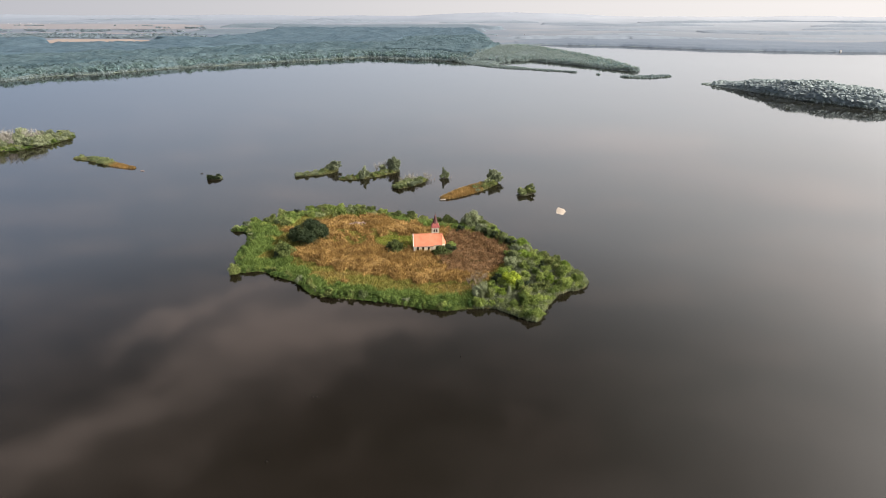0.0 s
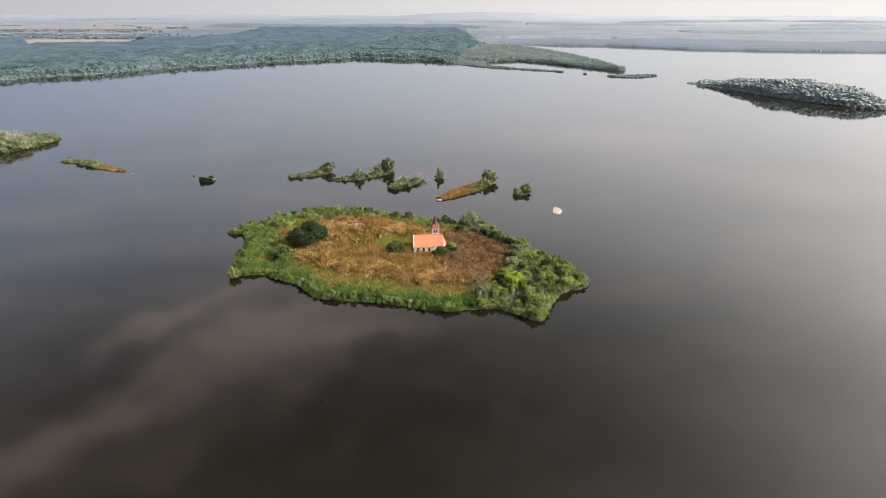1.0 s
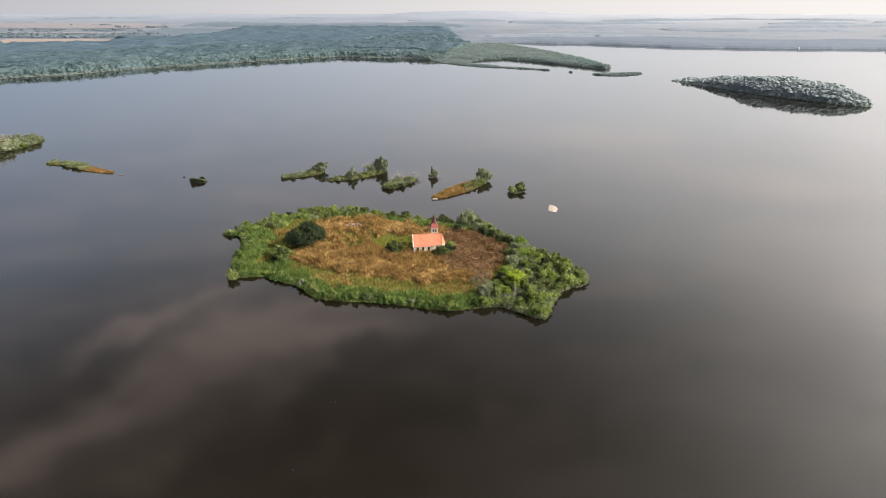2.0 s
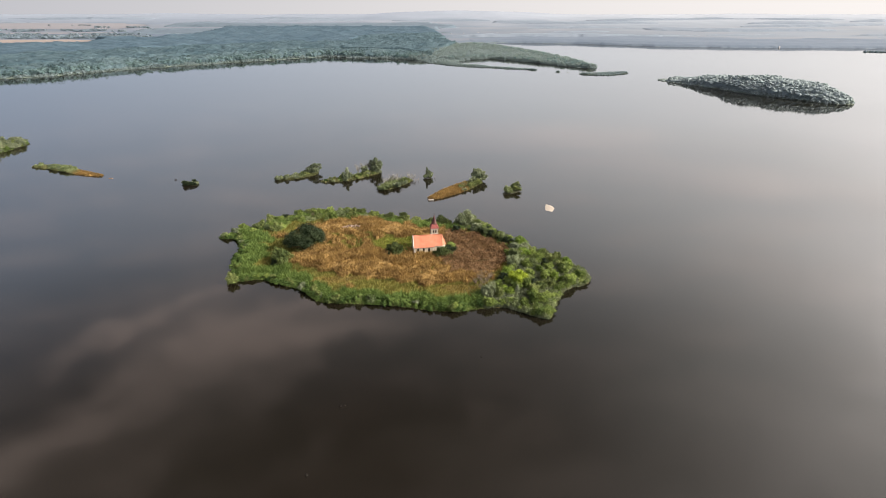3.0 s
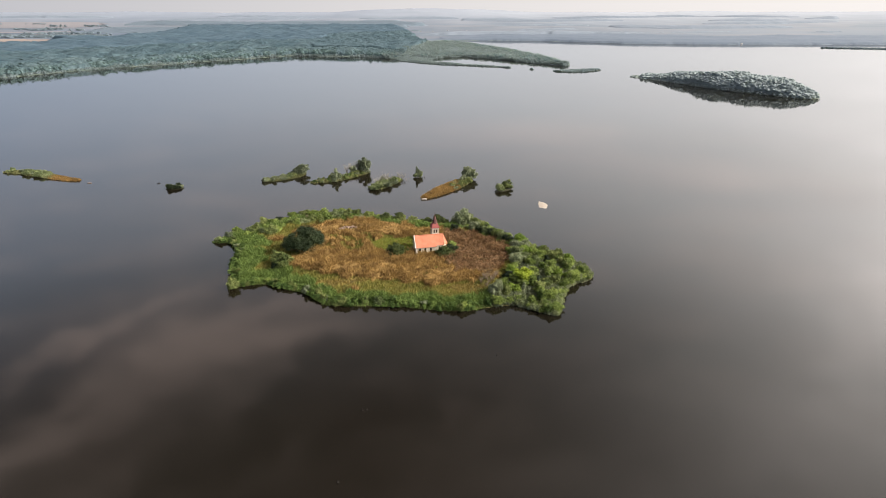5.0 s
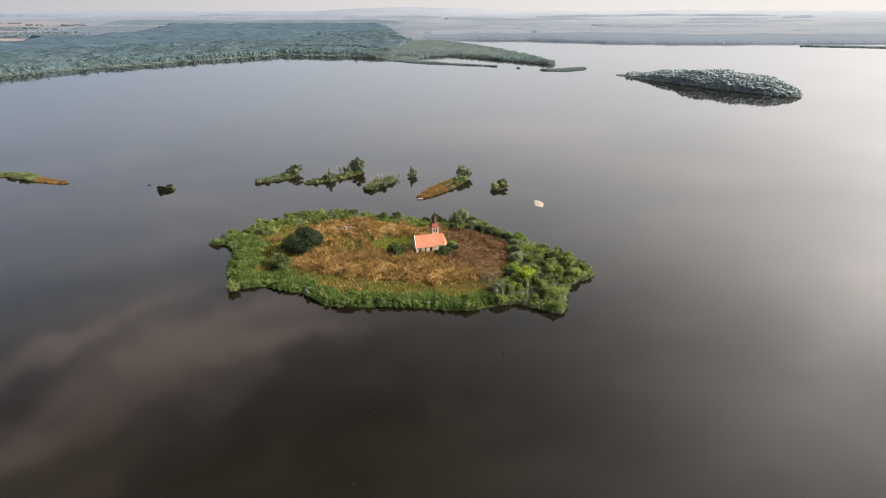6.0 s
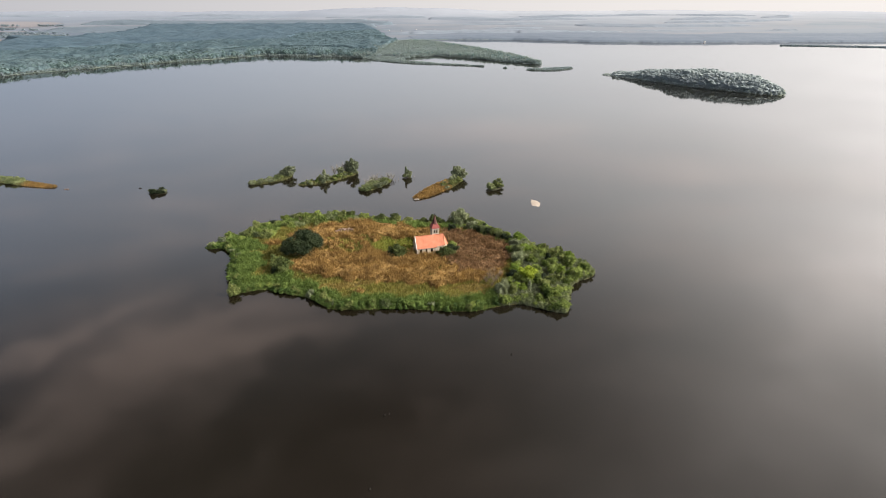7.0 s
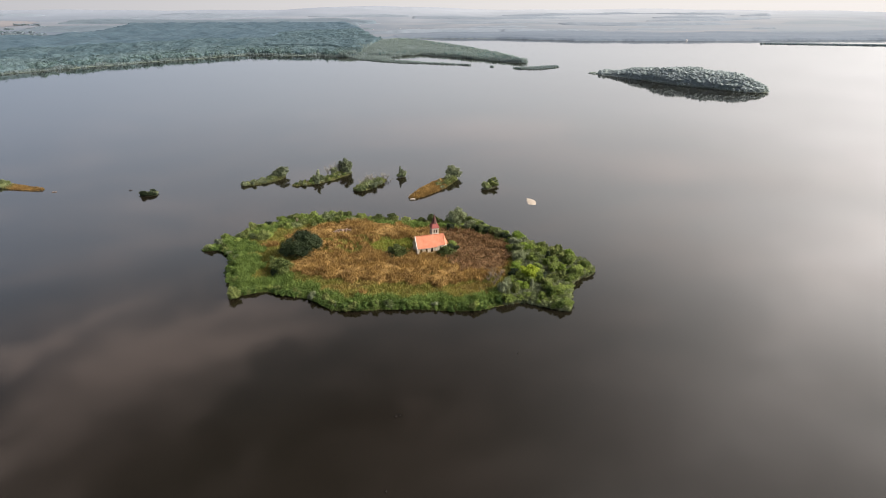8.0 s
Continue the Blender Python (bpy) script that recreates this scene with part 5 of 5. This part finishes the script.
slopes = [[(NAVE_L + 0.3, cy0, eave_z + 0.15), (cx1 - 2.1, cy0, eave_z + 0.15), hip, (NAVE_L + 0.3, mid, rz - 0.05)],
          [(cx1 - 2.1, cy0, eave_z + 0.15), (cx1 + 0.4, CH_Y + 1.85, eave_z + 0.15), hip],
          [(cx1 + 0.4, CH_Y + 1.85, eave_z + 0.15), (cx1 + 0.4, CH_Y + CH_W - 1.85, eave_z + 0.15), hip],
          [(cx1 + 0.4, CH_Y + CH_W - 1.85, eave_z + 0.15), (cx1 - 2.1, cy1, eave_z + 0.15), hip],
          [(cx1 - 2.1, cy1, eave_z + 0.15), (NAVE_L + 0.3, cy1, eave_z + 0.15), (NAVE_L + 0.3, mid, rz - 0.05), hip]]
for c in slopes:
    roof_face("chancel_roof_slope", c, M_tile, church)
bm = bmesh.new()
limb(bm, (-0.2, mid, rz + 0.02), (hip[0], mid, rz + 0.02), 0.2, 0.2, 8)
part("roof_ridge", bm, M_tile, church, "pale ridge tiles")
for a in ((cx1 - 2.1, cy0, eave_z + 0.17), (cx1 + 0.4, CH_Y + 1.85, eave_z + 0.17)):
    bm = bmesh.new()
    limb(bm, a, hip, 0.14, 0.14, 6)
    part("hip_ridge", bm, M_tile, church)
# coping along the western gable
for s in (0, 1):
    bm = bmesh.new()
    y0 = -OV if s == 0 else NAVE_W + OV
    p = [(-0.35, y0, eave_z - 0.05), (-0.35, mid, rz + 0.12)]
    vs = [bm.verts.new((px, py, pz + dz)) for px in (-0.35, 0.1) for (_, py, pz) in p for dz in (-0.25, 0.22)]
    for q in ((0, 1, 3, 2), (4, 6, 7, 5), (0, 4, 5, 1), (2, 3, 7, 6), (1, 5, 7, 3), (0, 2, 6, 4)):
        bm.faces.new([vs[i] for i in q])
    part("gable_coping", bm, M_trim, church, "pale stone coping on the gable")

# tower on the northern side
tower = new("tower", None)
tower.parent = church
tower.location = (NAVE_L + 1.6, NAVE_W + 1.5, 0)
TW, TH = 4.3, 13.2
for k in range(4):
    m = pose(0, 0, 0, 0, 0, 90 * k) @ Matrix.Translation((-TW / 2 + (0.002 if k % 2 else 0), -TW / 2, 0))
    hs = [arch(TW / 2 - 0.75, TH - 2.9, 0.8, 2.1), arch(TW / 2 + 0.75, TH - 2.9, 0.8, 2.1)]
    wall_part("tower_wall", rect(TW, TH), hs, 0.5, m, M_tower, tower)
for k in range(4):
    m = pose(0, 0, 0, 0, 0, 90 * k) @ Matrix.Translation((-TW / 2, -TW / 2, 0))
    for dx in (-0.75, 0.75):
        # a near-black sheet in each opening stands in for the unlit belfry
        bm = bmesh.new()
        bm.faces.new([bm.verts.new(m @ Vector((a, 0.35, b))) for a, b in arch(TW / 2 + dx, TH - 2.9, 0.79, 2.09)])
        part("belfry_window", bm, M_dark, tower, "near-black sheet behind an arched belfry opening")
bm = bmesh.new()
box(bm, -TW / 2 - 0.2, -TW / 2 - 0.2, TH, TW / 2 + 0.2, TW / 2 + 0.2, TH + 0.3)
part("tower_cornice", bm, M_trim, tower)
bm = bmesh.new()
box(bm, -TW / 2 - 0.1, -TW / 2 - 0.1, TH - 3.4, TW / 2 + 0.1, TW / 2 + 0.1, TH - 3.2)
part("string_course", bm, M_trim, tower)


def pyramid(name, levels, mat, sides, parent, turn=0.0, label=""):
    """A spire of several rings (half width, height); the last is the tip."""
    bm = bmesh.new()
    rings = []
    for r, z in levels[:-1]:
        rings.append([bm.verts.new((r * math.cos(radians(turn) + 6.28319 * i / sides), r * math.sin(radians(turn) + 6.28319 * i / sides), z)) for i in range(sides)])
    tip = bm.verts.new((0, 0, levels[-1][1]))
    for lo, hi in zip(rings, rings[1:]):
        for i in range(sides):
            bm.faces.new((lo[i], lo[(i + 1) % sides], hi[(i + 1) % sides], hi[i]))
    for i in range(sides):
        bm.faces.new((rings[-1][i], rings[-1][(i + 1) % sides], tip))
    bm.faces.new(rings[0][::-1])
    return part(name, bm, mat, parent, label)


pyramid("tower_roof", [(3.62, TH + 0.3), (2.9, TH + 1.5), (2.0, TH + 2.9), (1.9, TH + 3.1)], M_spire_skirt, 4, tower, 45, "bright red flared lower roof")
pyramid("spire", [(1.75, TH + 2.6), (1.25, TH + 4.0), (0.75, TH + 5.9), (0.0, TH + 8.6)], M_spire, 8, tower, 22.5, "steep dark red spire")
bm = bmesh.new()
limb(bm, (0, 0, TH + 8.4), (0, 0, TH + 9.6), 0.07, 0.05, 6)
box(bm, -0.3, -0.04, TH + 9.05, 0.3, 0.04, TH + 9.15)
part("cross", bm, M_dark, tower)


# ---------------------------------------------------------------- islets in the lake
def low_islet(name, outline, label, top=0.8, mat=None):
    ob, p, hgt = islet(name, outline, top, mat or M_mud, label, 0.9, 0.7)
    return p, hgt


def cover(name, p, hgt, step, h, mat, label, keep=None, width=0.3):
    lo, hi = p.min(0), p.max(0)
    x, y = scatter(lo, hi, step, lambda x, y: (reach(p, x, y) > 0.1) & (keep(x, y) if keep else True))
    blade_field(name, x, y, hgt(x, y), rng.uniform(0.5 * h, h, len(x)), width, mat, label, 6, 0.3, 0.35)


def shrubs_on(p, hgt, step, kinds, s0, s1, keep=None, inset=0.5):
    lo, hi = p.min(0), p.max(0)
    x, y = scatter(lo, hi, step, lambda x, y: (reach(p, x, y) > inset) & (keep(x, y) if keep else True))
    for px, py in zip(x, y):
        s = float(rng.uniform(s0, s1))
        place(kinds[int(rng.integers(len(kinds)))], px, py, float(hgt(np.array([px]), np.array([py]))[0]), s, s * float(rng.uniform(0.7, 1.05)))


# long narrow islet with a tree at its end
p, g = low_islet("islet_a", [(-132, 480), (-120, 480), (-104, 488), (-96, 497), (-97, 506), (-106, 502), (-120, 494), (-131, 487)], "narrow islet with shrubs and a tree")
cover("islet_reeds_a", p, g, 0.8, 1.6, M_isletweed, "yellow-green weeds on a narrow islet")
shrubs_on(p, g, 3.6, ("shrub_b", "sallow", "slate_shrub"), 0.5, 1.15)
place("slate", -99, 501, 0.6, 1.35, 1.4)
place("slate", -104, 500, 0.6, 1.0, 1.0)
# islet with a slender tree and two big ones
p, g = low_islet("islet_b", [(-91, 470), (-76, 470), (-60, 478), (-44, 492), (-38, 499), (-44, 504), (-58, 496), (-74, 483), (-90, 477)], "low green islet with willows at one end")
cover("islet_reeds_b", p, g, 0.8, 1.6, M_isletweed, "green weeds on a low islet")
shrubs_on(p, g, 3.6, ("shrub_b", "slate_shrub", "reedclump"), 0.5, 1.0)
place("slim", -69, 479, 0.5, 1.5, 1.1)
place("slate", -71.5, 478, 0.5, 0.7, 1.0)
place("slate", -67, 479.5, 0.5, 0.7, 0.9)
place("slate", -43.5, 500, 0.6, 1.5, 2.0)
place("slate", -47.5, 502, 0.6, 1.2, 1.6)
place("pale_willow", -55, 499, 0.6, 0.9, 0.95)
for i, (px, py, h) in enumerate(((-55, 499, 9.0), (-60, 497, 8.0), (-50, 503, 9.5))):
    dead_shrub("dead_tree", "pale dead tree among willows", h, 14, 160 + i, 0.6, M_dead_pale).location = (px, py, 0.5)
# bushy islet with dead twigs
p, g = low_islet("islet_c", [(-43, 446), (-33, 445), (-22, 455), (-11, 471), (-16, 474), (-28, 468), (-42, 454)], "bushy islet with bare twigs")
cover("islet_reeds_c", p, g, 0.8, 1.4, M_isletweed, "green weeds on a bushy islet")
shrubs_on(p, g, 3.6, ("sallow", "slate_shrub", "sallow", "slate_shrub", "shrub_b"), 0.7, 1.5)
for i, (px, py, h) in enumerate(((-30, 460, 8.0), (-24, 465, 7.5), (-35, 456, 7.0), (-15, 472, 6.5), (-28, 463, 8.5), (-12, 473, 5.0))):
    dead_shrub("dead_shrub", "bare grey twigs above a bushy islet", h, 14, 60 + i, 0.9, M_dead_pale).location = (px, py, 0.4)
# lone half-drowned tree
p, g = low_islet("islet_d", [(-2, 476), (4, 475), (6, 479), (1, 481)], "tiny mud bank under a lone tree", 0.4)
place("slim", 0.6, 478, 0.2, 1.15, 1.05)
place("sallow", -1.0, 477.5, 0.2, 0.7, 1.1)
place("slate", 3.0, 478.5, 0.2, 0.7, 1.0)
place("sallow", 3.5, 477.5, 0.2, 0.6, 1.0)
for i, (px, py) in enumerate(((-7, 470), (-9.5, 468), (7, 476))):
    dead_shrub("drowned_branch", "bare branch standing in the water", 2.4, 5, 80 + i, 0.7).location = (px, py, -0.2)
# tan islet with a tree at its far end and a white rock at its tip
p, g = low_islet("islet_e", [(-1, 417), (8, 419), (20, 428), (36, 443), (48, 461), (46, 469), (34, 464), (16, 447), (3, 430), (-2, 422)], "long islet of dry tan reeds with a tree", 0.9)
cover("islet_dry_reeds", p, g, 0.7, 2.0, M_dry, "tan dry reeds on a long islet", lambda x, y: x < 33)
cover("islet_reeds_e", p, g, 0.7, 1.8, M_isletweed, "green reeds on a long islet", lambda x, y: x > 30)
shrubs_on(p, g, 4.0, ("shrub_b", "slate_shrub"), 0.7, 1.1, lambda x, y: (x > 26) & (y < 0.95 * x + 424))
place("slate", 41.5, 465, 0.6, 1.0, 1.7)
place("slate_shrub", 41, 463, 0.6, 1.1, 1.2)
place("slate", 44.5, 466, 0.6, 1.2, 1.6)
place("slate", 47.5, 464, 0.6, 1.2, 1.3)
place("slate", 39, 460, 0.6, 0.9, 0.8)
rock = tagged(new("rock", stone_mesh(9, (2.6, 0.9, 0.8))), "low white rock at the tip of an islet", "rock")
rock.location = (0.0, 416.6, 0.3)
rock.data.materials[0] = M_sand
# round bushes standing in the water
p, g = low_islet("islet_f", [(58, 427), (66, 426), (76, 434), (76, 440), (68, 438), (59, 431)], "mud bank under two round bushes", 0.4)
place("sallow", 63.5, 430, 0.3, 1.7, 1.6)
place("shrub_b", 70.5, 436, 0.3, 2.0, 1.7)
# pale sand bank
islet("sand_bank", [(82.8, 387.3), (84.2, 385.6), (86.8, 383.4), (88.6, 383.9), (89.5, 387.0), (91.4, 390.0), (91.1, 393.6), (90.6, 397.0), (88.9, 398.4), (87.3, 400.8), (86.0, 397.0), (84.6, 394.4), (84.2, 390.9)], 0.6, M_sand, "bare pale sand bank in the lake", 0.35, 0.6, "sand bank")
# dark low bush bank
p, g = low_islet("islet_g", [(-207, 472), (-200, 469), (-193, 471), (-193, 477), (-200, 479), (-206, 477)], "low dark bushy bank", 0.5)
shrubs_on(p, g, 2.4, ("tree_dark", "slate_shrub", "slate_shrub"), 0.55, 0.85, None, 0.1)
st = tagged(new("stone_in_water", STONES[0].copy()), "dark stone standing in the water", "stone")
st.data.materials[0] = M_dark
st.location, st.scale = (-217, 489, 0.1), (1.6, 1.4, 1.3)
# strip of shrubs and tan reeds
p, g = low_islet("islet_h", [(-366, 540), (-350, 536), (-330, 524), (-310, 512), (-288, 503), (-284, 508), (-300, 518), (-322, 532), (-345, 546), (-364, 548)], "narrow strip of shrubs and tan reeds")
cover("strip_dry_reeds", p, g, 0.8, 1.5, M_dry, "tan dry reeds on a narrow strip", lambda x, y: x > -316)
cover("strip_reeds", p, g, 0.8, 1.6, M_isletweed, "green weeds on a narrow strip", lambda x, y: x <= -312)
shrubs_on(p, g, 3.8, ("sallow", "slate_shrub", "sallow"), 0.6, 1.35, lambda x, y: (x < -318) & ~((x > -354) & (x < -348)))
st = tagged(new("stone_in_water", STONES[1]), "flat pale stone in the water", "stone")
st.location, st.scale = (-275, 498, 0.1), (3.2, 1.5, 0.9)
# larger scrubby islet with dead trees
p, g = low_islet("islet_i", [(-560, 560), (-500, 560), (-445, 570), (-425, 600), (-420, 640), (-432, 655), (-480, 640), (-540, 620)], "scrubby islet with whitish dead trees", 1.0)
cover("islet_reeds_i", p, g, 2.2, 1.8, M_reed, "green weeds on a scrubby islet")
shrubs_on(p, g, 5.2, ("reedclump", "sallow", "slate", "slate_shrub", "shrub_b"), 0.8, 1.6)
place("pale_willow", -450, 600, 0.9, 1.5, 1.7)
place("pale_willow", -436, 615, 0.9, 1.3, 1.2)
place("pale_willow", -476, 588, 0.9, 2.1, 2.6)
place("pale_willow", -460, 612, 0.9, 2.0, 2.5)
place("slate", -450, 590, 0.9, 1.8, 2.2)
place("pale_willow", -512, 600, 0.9, 2.2, 2.7)
place("pale_willow", -494, 592, 0.9, 2.0, 2.4)
place("slate", -462, 600, 0.9, 1.5, 1.6)
for i, (px, py, h) in enumerate(((-462, 590, 18), (-468, 598, 17), (-474, 585, 17), (-447, 604, 16), (-441, 607, 14), (-482, 592, 18), (-492, 590, 17), (-455, 584, 11), (-470, 578, 12), (-480, 576, 11))):
    dead_shrub("dead_tree", "whitish dead tree on a scrubby islet", h, 22, 90 + i, 0.6, M_dead_pale).location = (px, py, 0.8)

# small dark floats far out on the water
bm = bmesh.new()
bmesh.ops.create_uvsphere(bm, u_segments=10, v_segments=6, radius=0.3)
bmesh.ops.create_cone(bm, segments=8, radius1=0.09, radius2=0.05, depth=0.6, matrix=Matrix.Translation((0, 0, 0.5)), cap_ends=True)
buoy = tagged(part("buoy", bm, M_dark, None), "small dark float on the open water", "buoy", "floats on the lake")
buoy.location = (8.0, 204.4, 0.08)
for px, py in ((-48.6, 176.5), (-58.5, 142.8), (-50.2, 176.4)):
    copy_thing(buoy, pose(px, py, 0.08))

# the wooded island in the lake's open part
WOODED = [(498, 1128), (520, 1085), (545, 1020), (556, 975), (578, 915), (612, 862), (644, 818), (668, 812), (690, 836), (694, 880), (664, 968), (626, 1046), (570, 1112), (520, 1140)]
p, g = low_islet("wooded_island_ground", WOODED, "reedy ground of a wooded island", 1.5, M_shoregrass)
x, y = scatter((490, 810), (730, 1145), 4.6, lambda x, y: (reach(p, x, y) > 0.5) & (reach(p, x, y) < 12))
low = np.clip((1110 - y) / 140, 0.22, 1)
leafy_woods("island_willows", x, y, rng.uniform(2.4, 4.2, len(x)), rng.uniform(4, 8, len(x)) * low, 34, M_islewood_hazed, "haze-tinted willows round a wooded island", 0.42, 0.4, g)


def crown_top(x, y):
    """How tall the island's trees stand: highest in the middle, low at both tips."""
    top = 21.5 - 8.5 * np.clip((885 - y) / 70, 0, 1) - 14 * np.clip((y - 985) / 125, 0, 1)
    return np.maximum(3, (top + 3.4 * value_noise(x, y, 26, 4)) * (0.34 + 0.66 * np.clip((reach(p, x, y) - 3) / 22, 0, 1) ** 0.7))


canopy("island_woods", (490, 810), (730, 1145), 2.4, lambda x, y: (reach(p, x, y) > 6) & (y < 1112), 7.5, 1.0, 2.0, M_islewood_hazed, "dense haze-tinted grey-green woods on an island",
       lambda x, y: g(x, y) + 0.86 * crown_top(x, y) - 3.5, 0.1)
x, y = scatter((490, 810), (730, 1145), 4.5, lambda x, y: (reach(p, x, y) > 5) & (y < 1112))
r, h = 2.5 + 2.8 * rng.random(len(x)) ** 1.5, rng.uniform(3.6, 6.0, len(x))
top = crown_top(x, y) * rng.uniform(0.9, 1.08, len(x))
v, f = crowns(np.stack([x, y, g(x, y) + np.maximum(top - h, -0.4)], 1), r, np.minimum(h, top), 2, 0.22)
tagged(new("island_crowns", mesh_of("island_crowns", v, f, M_islewood_hazed)), "rounded crowns of the island's trees", "woods", kind="stuff")
leafy_woods("island_leaves", x, y, r * 1.08, np.minimum(h, top), 26, M_islewood_hazed, "loose outer sprays of the island's trees", 0.17, 0.0, lambda x, y: g(x, y) + np.maximum(top - h, 0))
# flat reed banks off the wooded tongue
for name, outline in (("reed_bank_a", [(372, 1243), (400, 1222), (432, 1214), (470, 1232), (498, 1254), (480, 1268), (430, 1250), (392, 1252)]), ("reed_bank_b", [(334, 1284), (343, 1279), (353, 1285), (344, 1292)]),
                      ("reed_bank_c", [(357, 1270), (361, 1267), (366, 1270), (361, 1273)])):
    p, g = low_islet(name, outline, "flat reed bank with low bushes", 0.8, M_shoregrass)
    x, y = scatter(p.min(0), p.max(0), 3.4, lambda x, y: reach(p, x, y) > 0.5)
    v, f = crowns(np.stack([x, y, g(x, y) - 0.3], 1), rng.uniform(1.6, 2.6, len(x)), rng.uniform(1.2, 4.2, len(x)), 1)
    tagged(new("bank_bushes", mesh_of("bank_bushes", v, f, M_wood_near_hazed)), "low bushes on a reed bank", "vegetation", kind="stuff")
x, y = scatter((40, 1300), (325, 1600), 3.6, lambda x, y: (reach(SHORE, x, y) > 0) & inside(BAR, x, y))
leafy_woods("bar_bushes", x, y, rng.uniform(1.8, 3.0, len(x)), rng.uniform(1.5, 4.0, len(x)), 24, M_wood_near_hazed, "low bushes on a narrow spit", 0.5)


# ---------------------------------------------------------------- far houses
def house(length, width, eave, ridge):
    """A plain whitewashed house with a tiled gable roof."""
    base = tagged(new("house"), "small white house with a pale roof far off", "house", "far houses")
    bm = bmesh.new()
    a = [bm.verts.new((x, y, z)) for x in (-length / 2, length / 2) for y, z in ((-width / 2, 0), (width / 2, 0), (width / 2, eave), (0, ridge - 0.2), (-width / 2, eave))]
    for q in ((4, 3, 2, 1, 0), (5, 6, 7, 8, 9), (0, 5, 9, 4), (1, 2, 7, 6), (2, 3, 8, 7), (3, 4, 9, 8)):
        bm.faces.new([a[i] for i in q])
    part("wall", bm, M_whitewash, base)
    for s in (-1, 1):
        roof_face("roof", [(-length / 2 - 0.4, s * (width / 2 + 0.4), eave - 0.3), (length / 2 + 0.4, s * (width / 2 + 0.4), eave - 0.3), (length / 2 + 0.4, 0, ridge), (-length / 2 - 0.4, 0, ridge)], M_far_roof, base)
    for x in (-length / 4, length / 4):
        bm = bmesh.new()
        box(bm, x - 0.6, -width / 2 - 0.05, 1.1, x + 0.6, -width / 2 + 0.05, 2.5)
        part("window", bm, M_dark, base)
    return base


first = house(16, 10, 4.5, 9)
homes = [(1318, 1962, 20, 0.45), (1342, 1970, 70, 0.35), (1290, 1975, 10, 0.3), (1440, 1965, 40, 0.3)]
for i in range(9):
    homes.append((-2950 + 62 * i + 40 * math.sin(7 * i), 3820 + 45 * math.cos(5 * i), 37 * i, 1.0))
for i in range(6):
    homes.append((230 + 55 * i + 20 * math.sin(5 * i), 2960 + 40 * math.cos(4 * i), 53 * i, 0.8))
for i, (x, y, turn, size) in enumerate(homes):
    z = float(land_height(np.array([float(x)]), np.array([float(y)]))[0])
    m = pose(x, y, z + 0.5, 0, 0, turn) @ Matrix.Diagonal((size, size, size, 1))
    if i == 0:
        first.matrix_basis = m
    else:
        copy_thing(first, m)
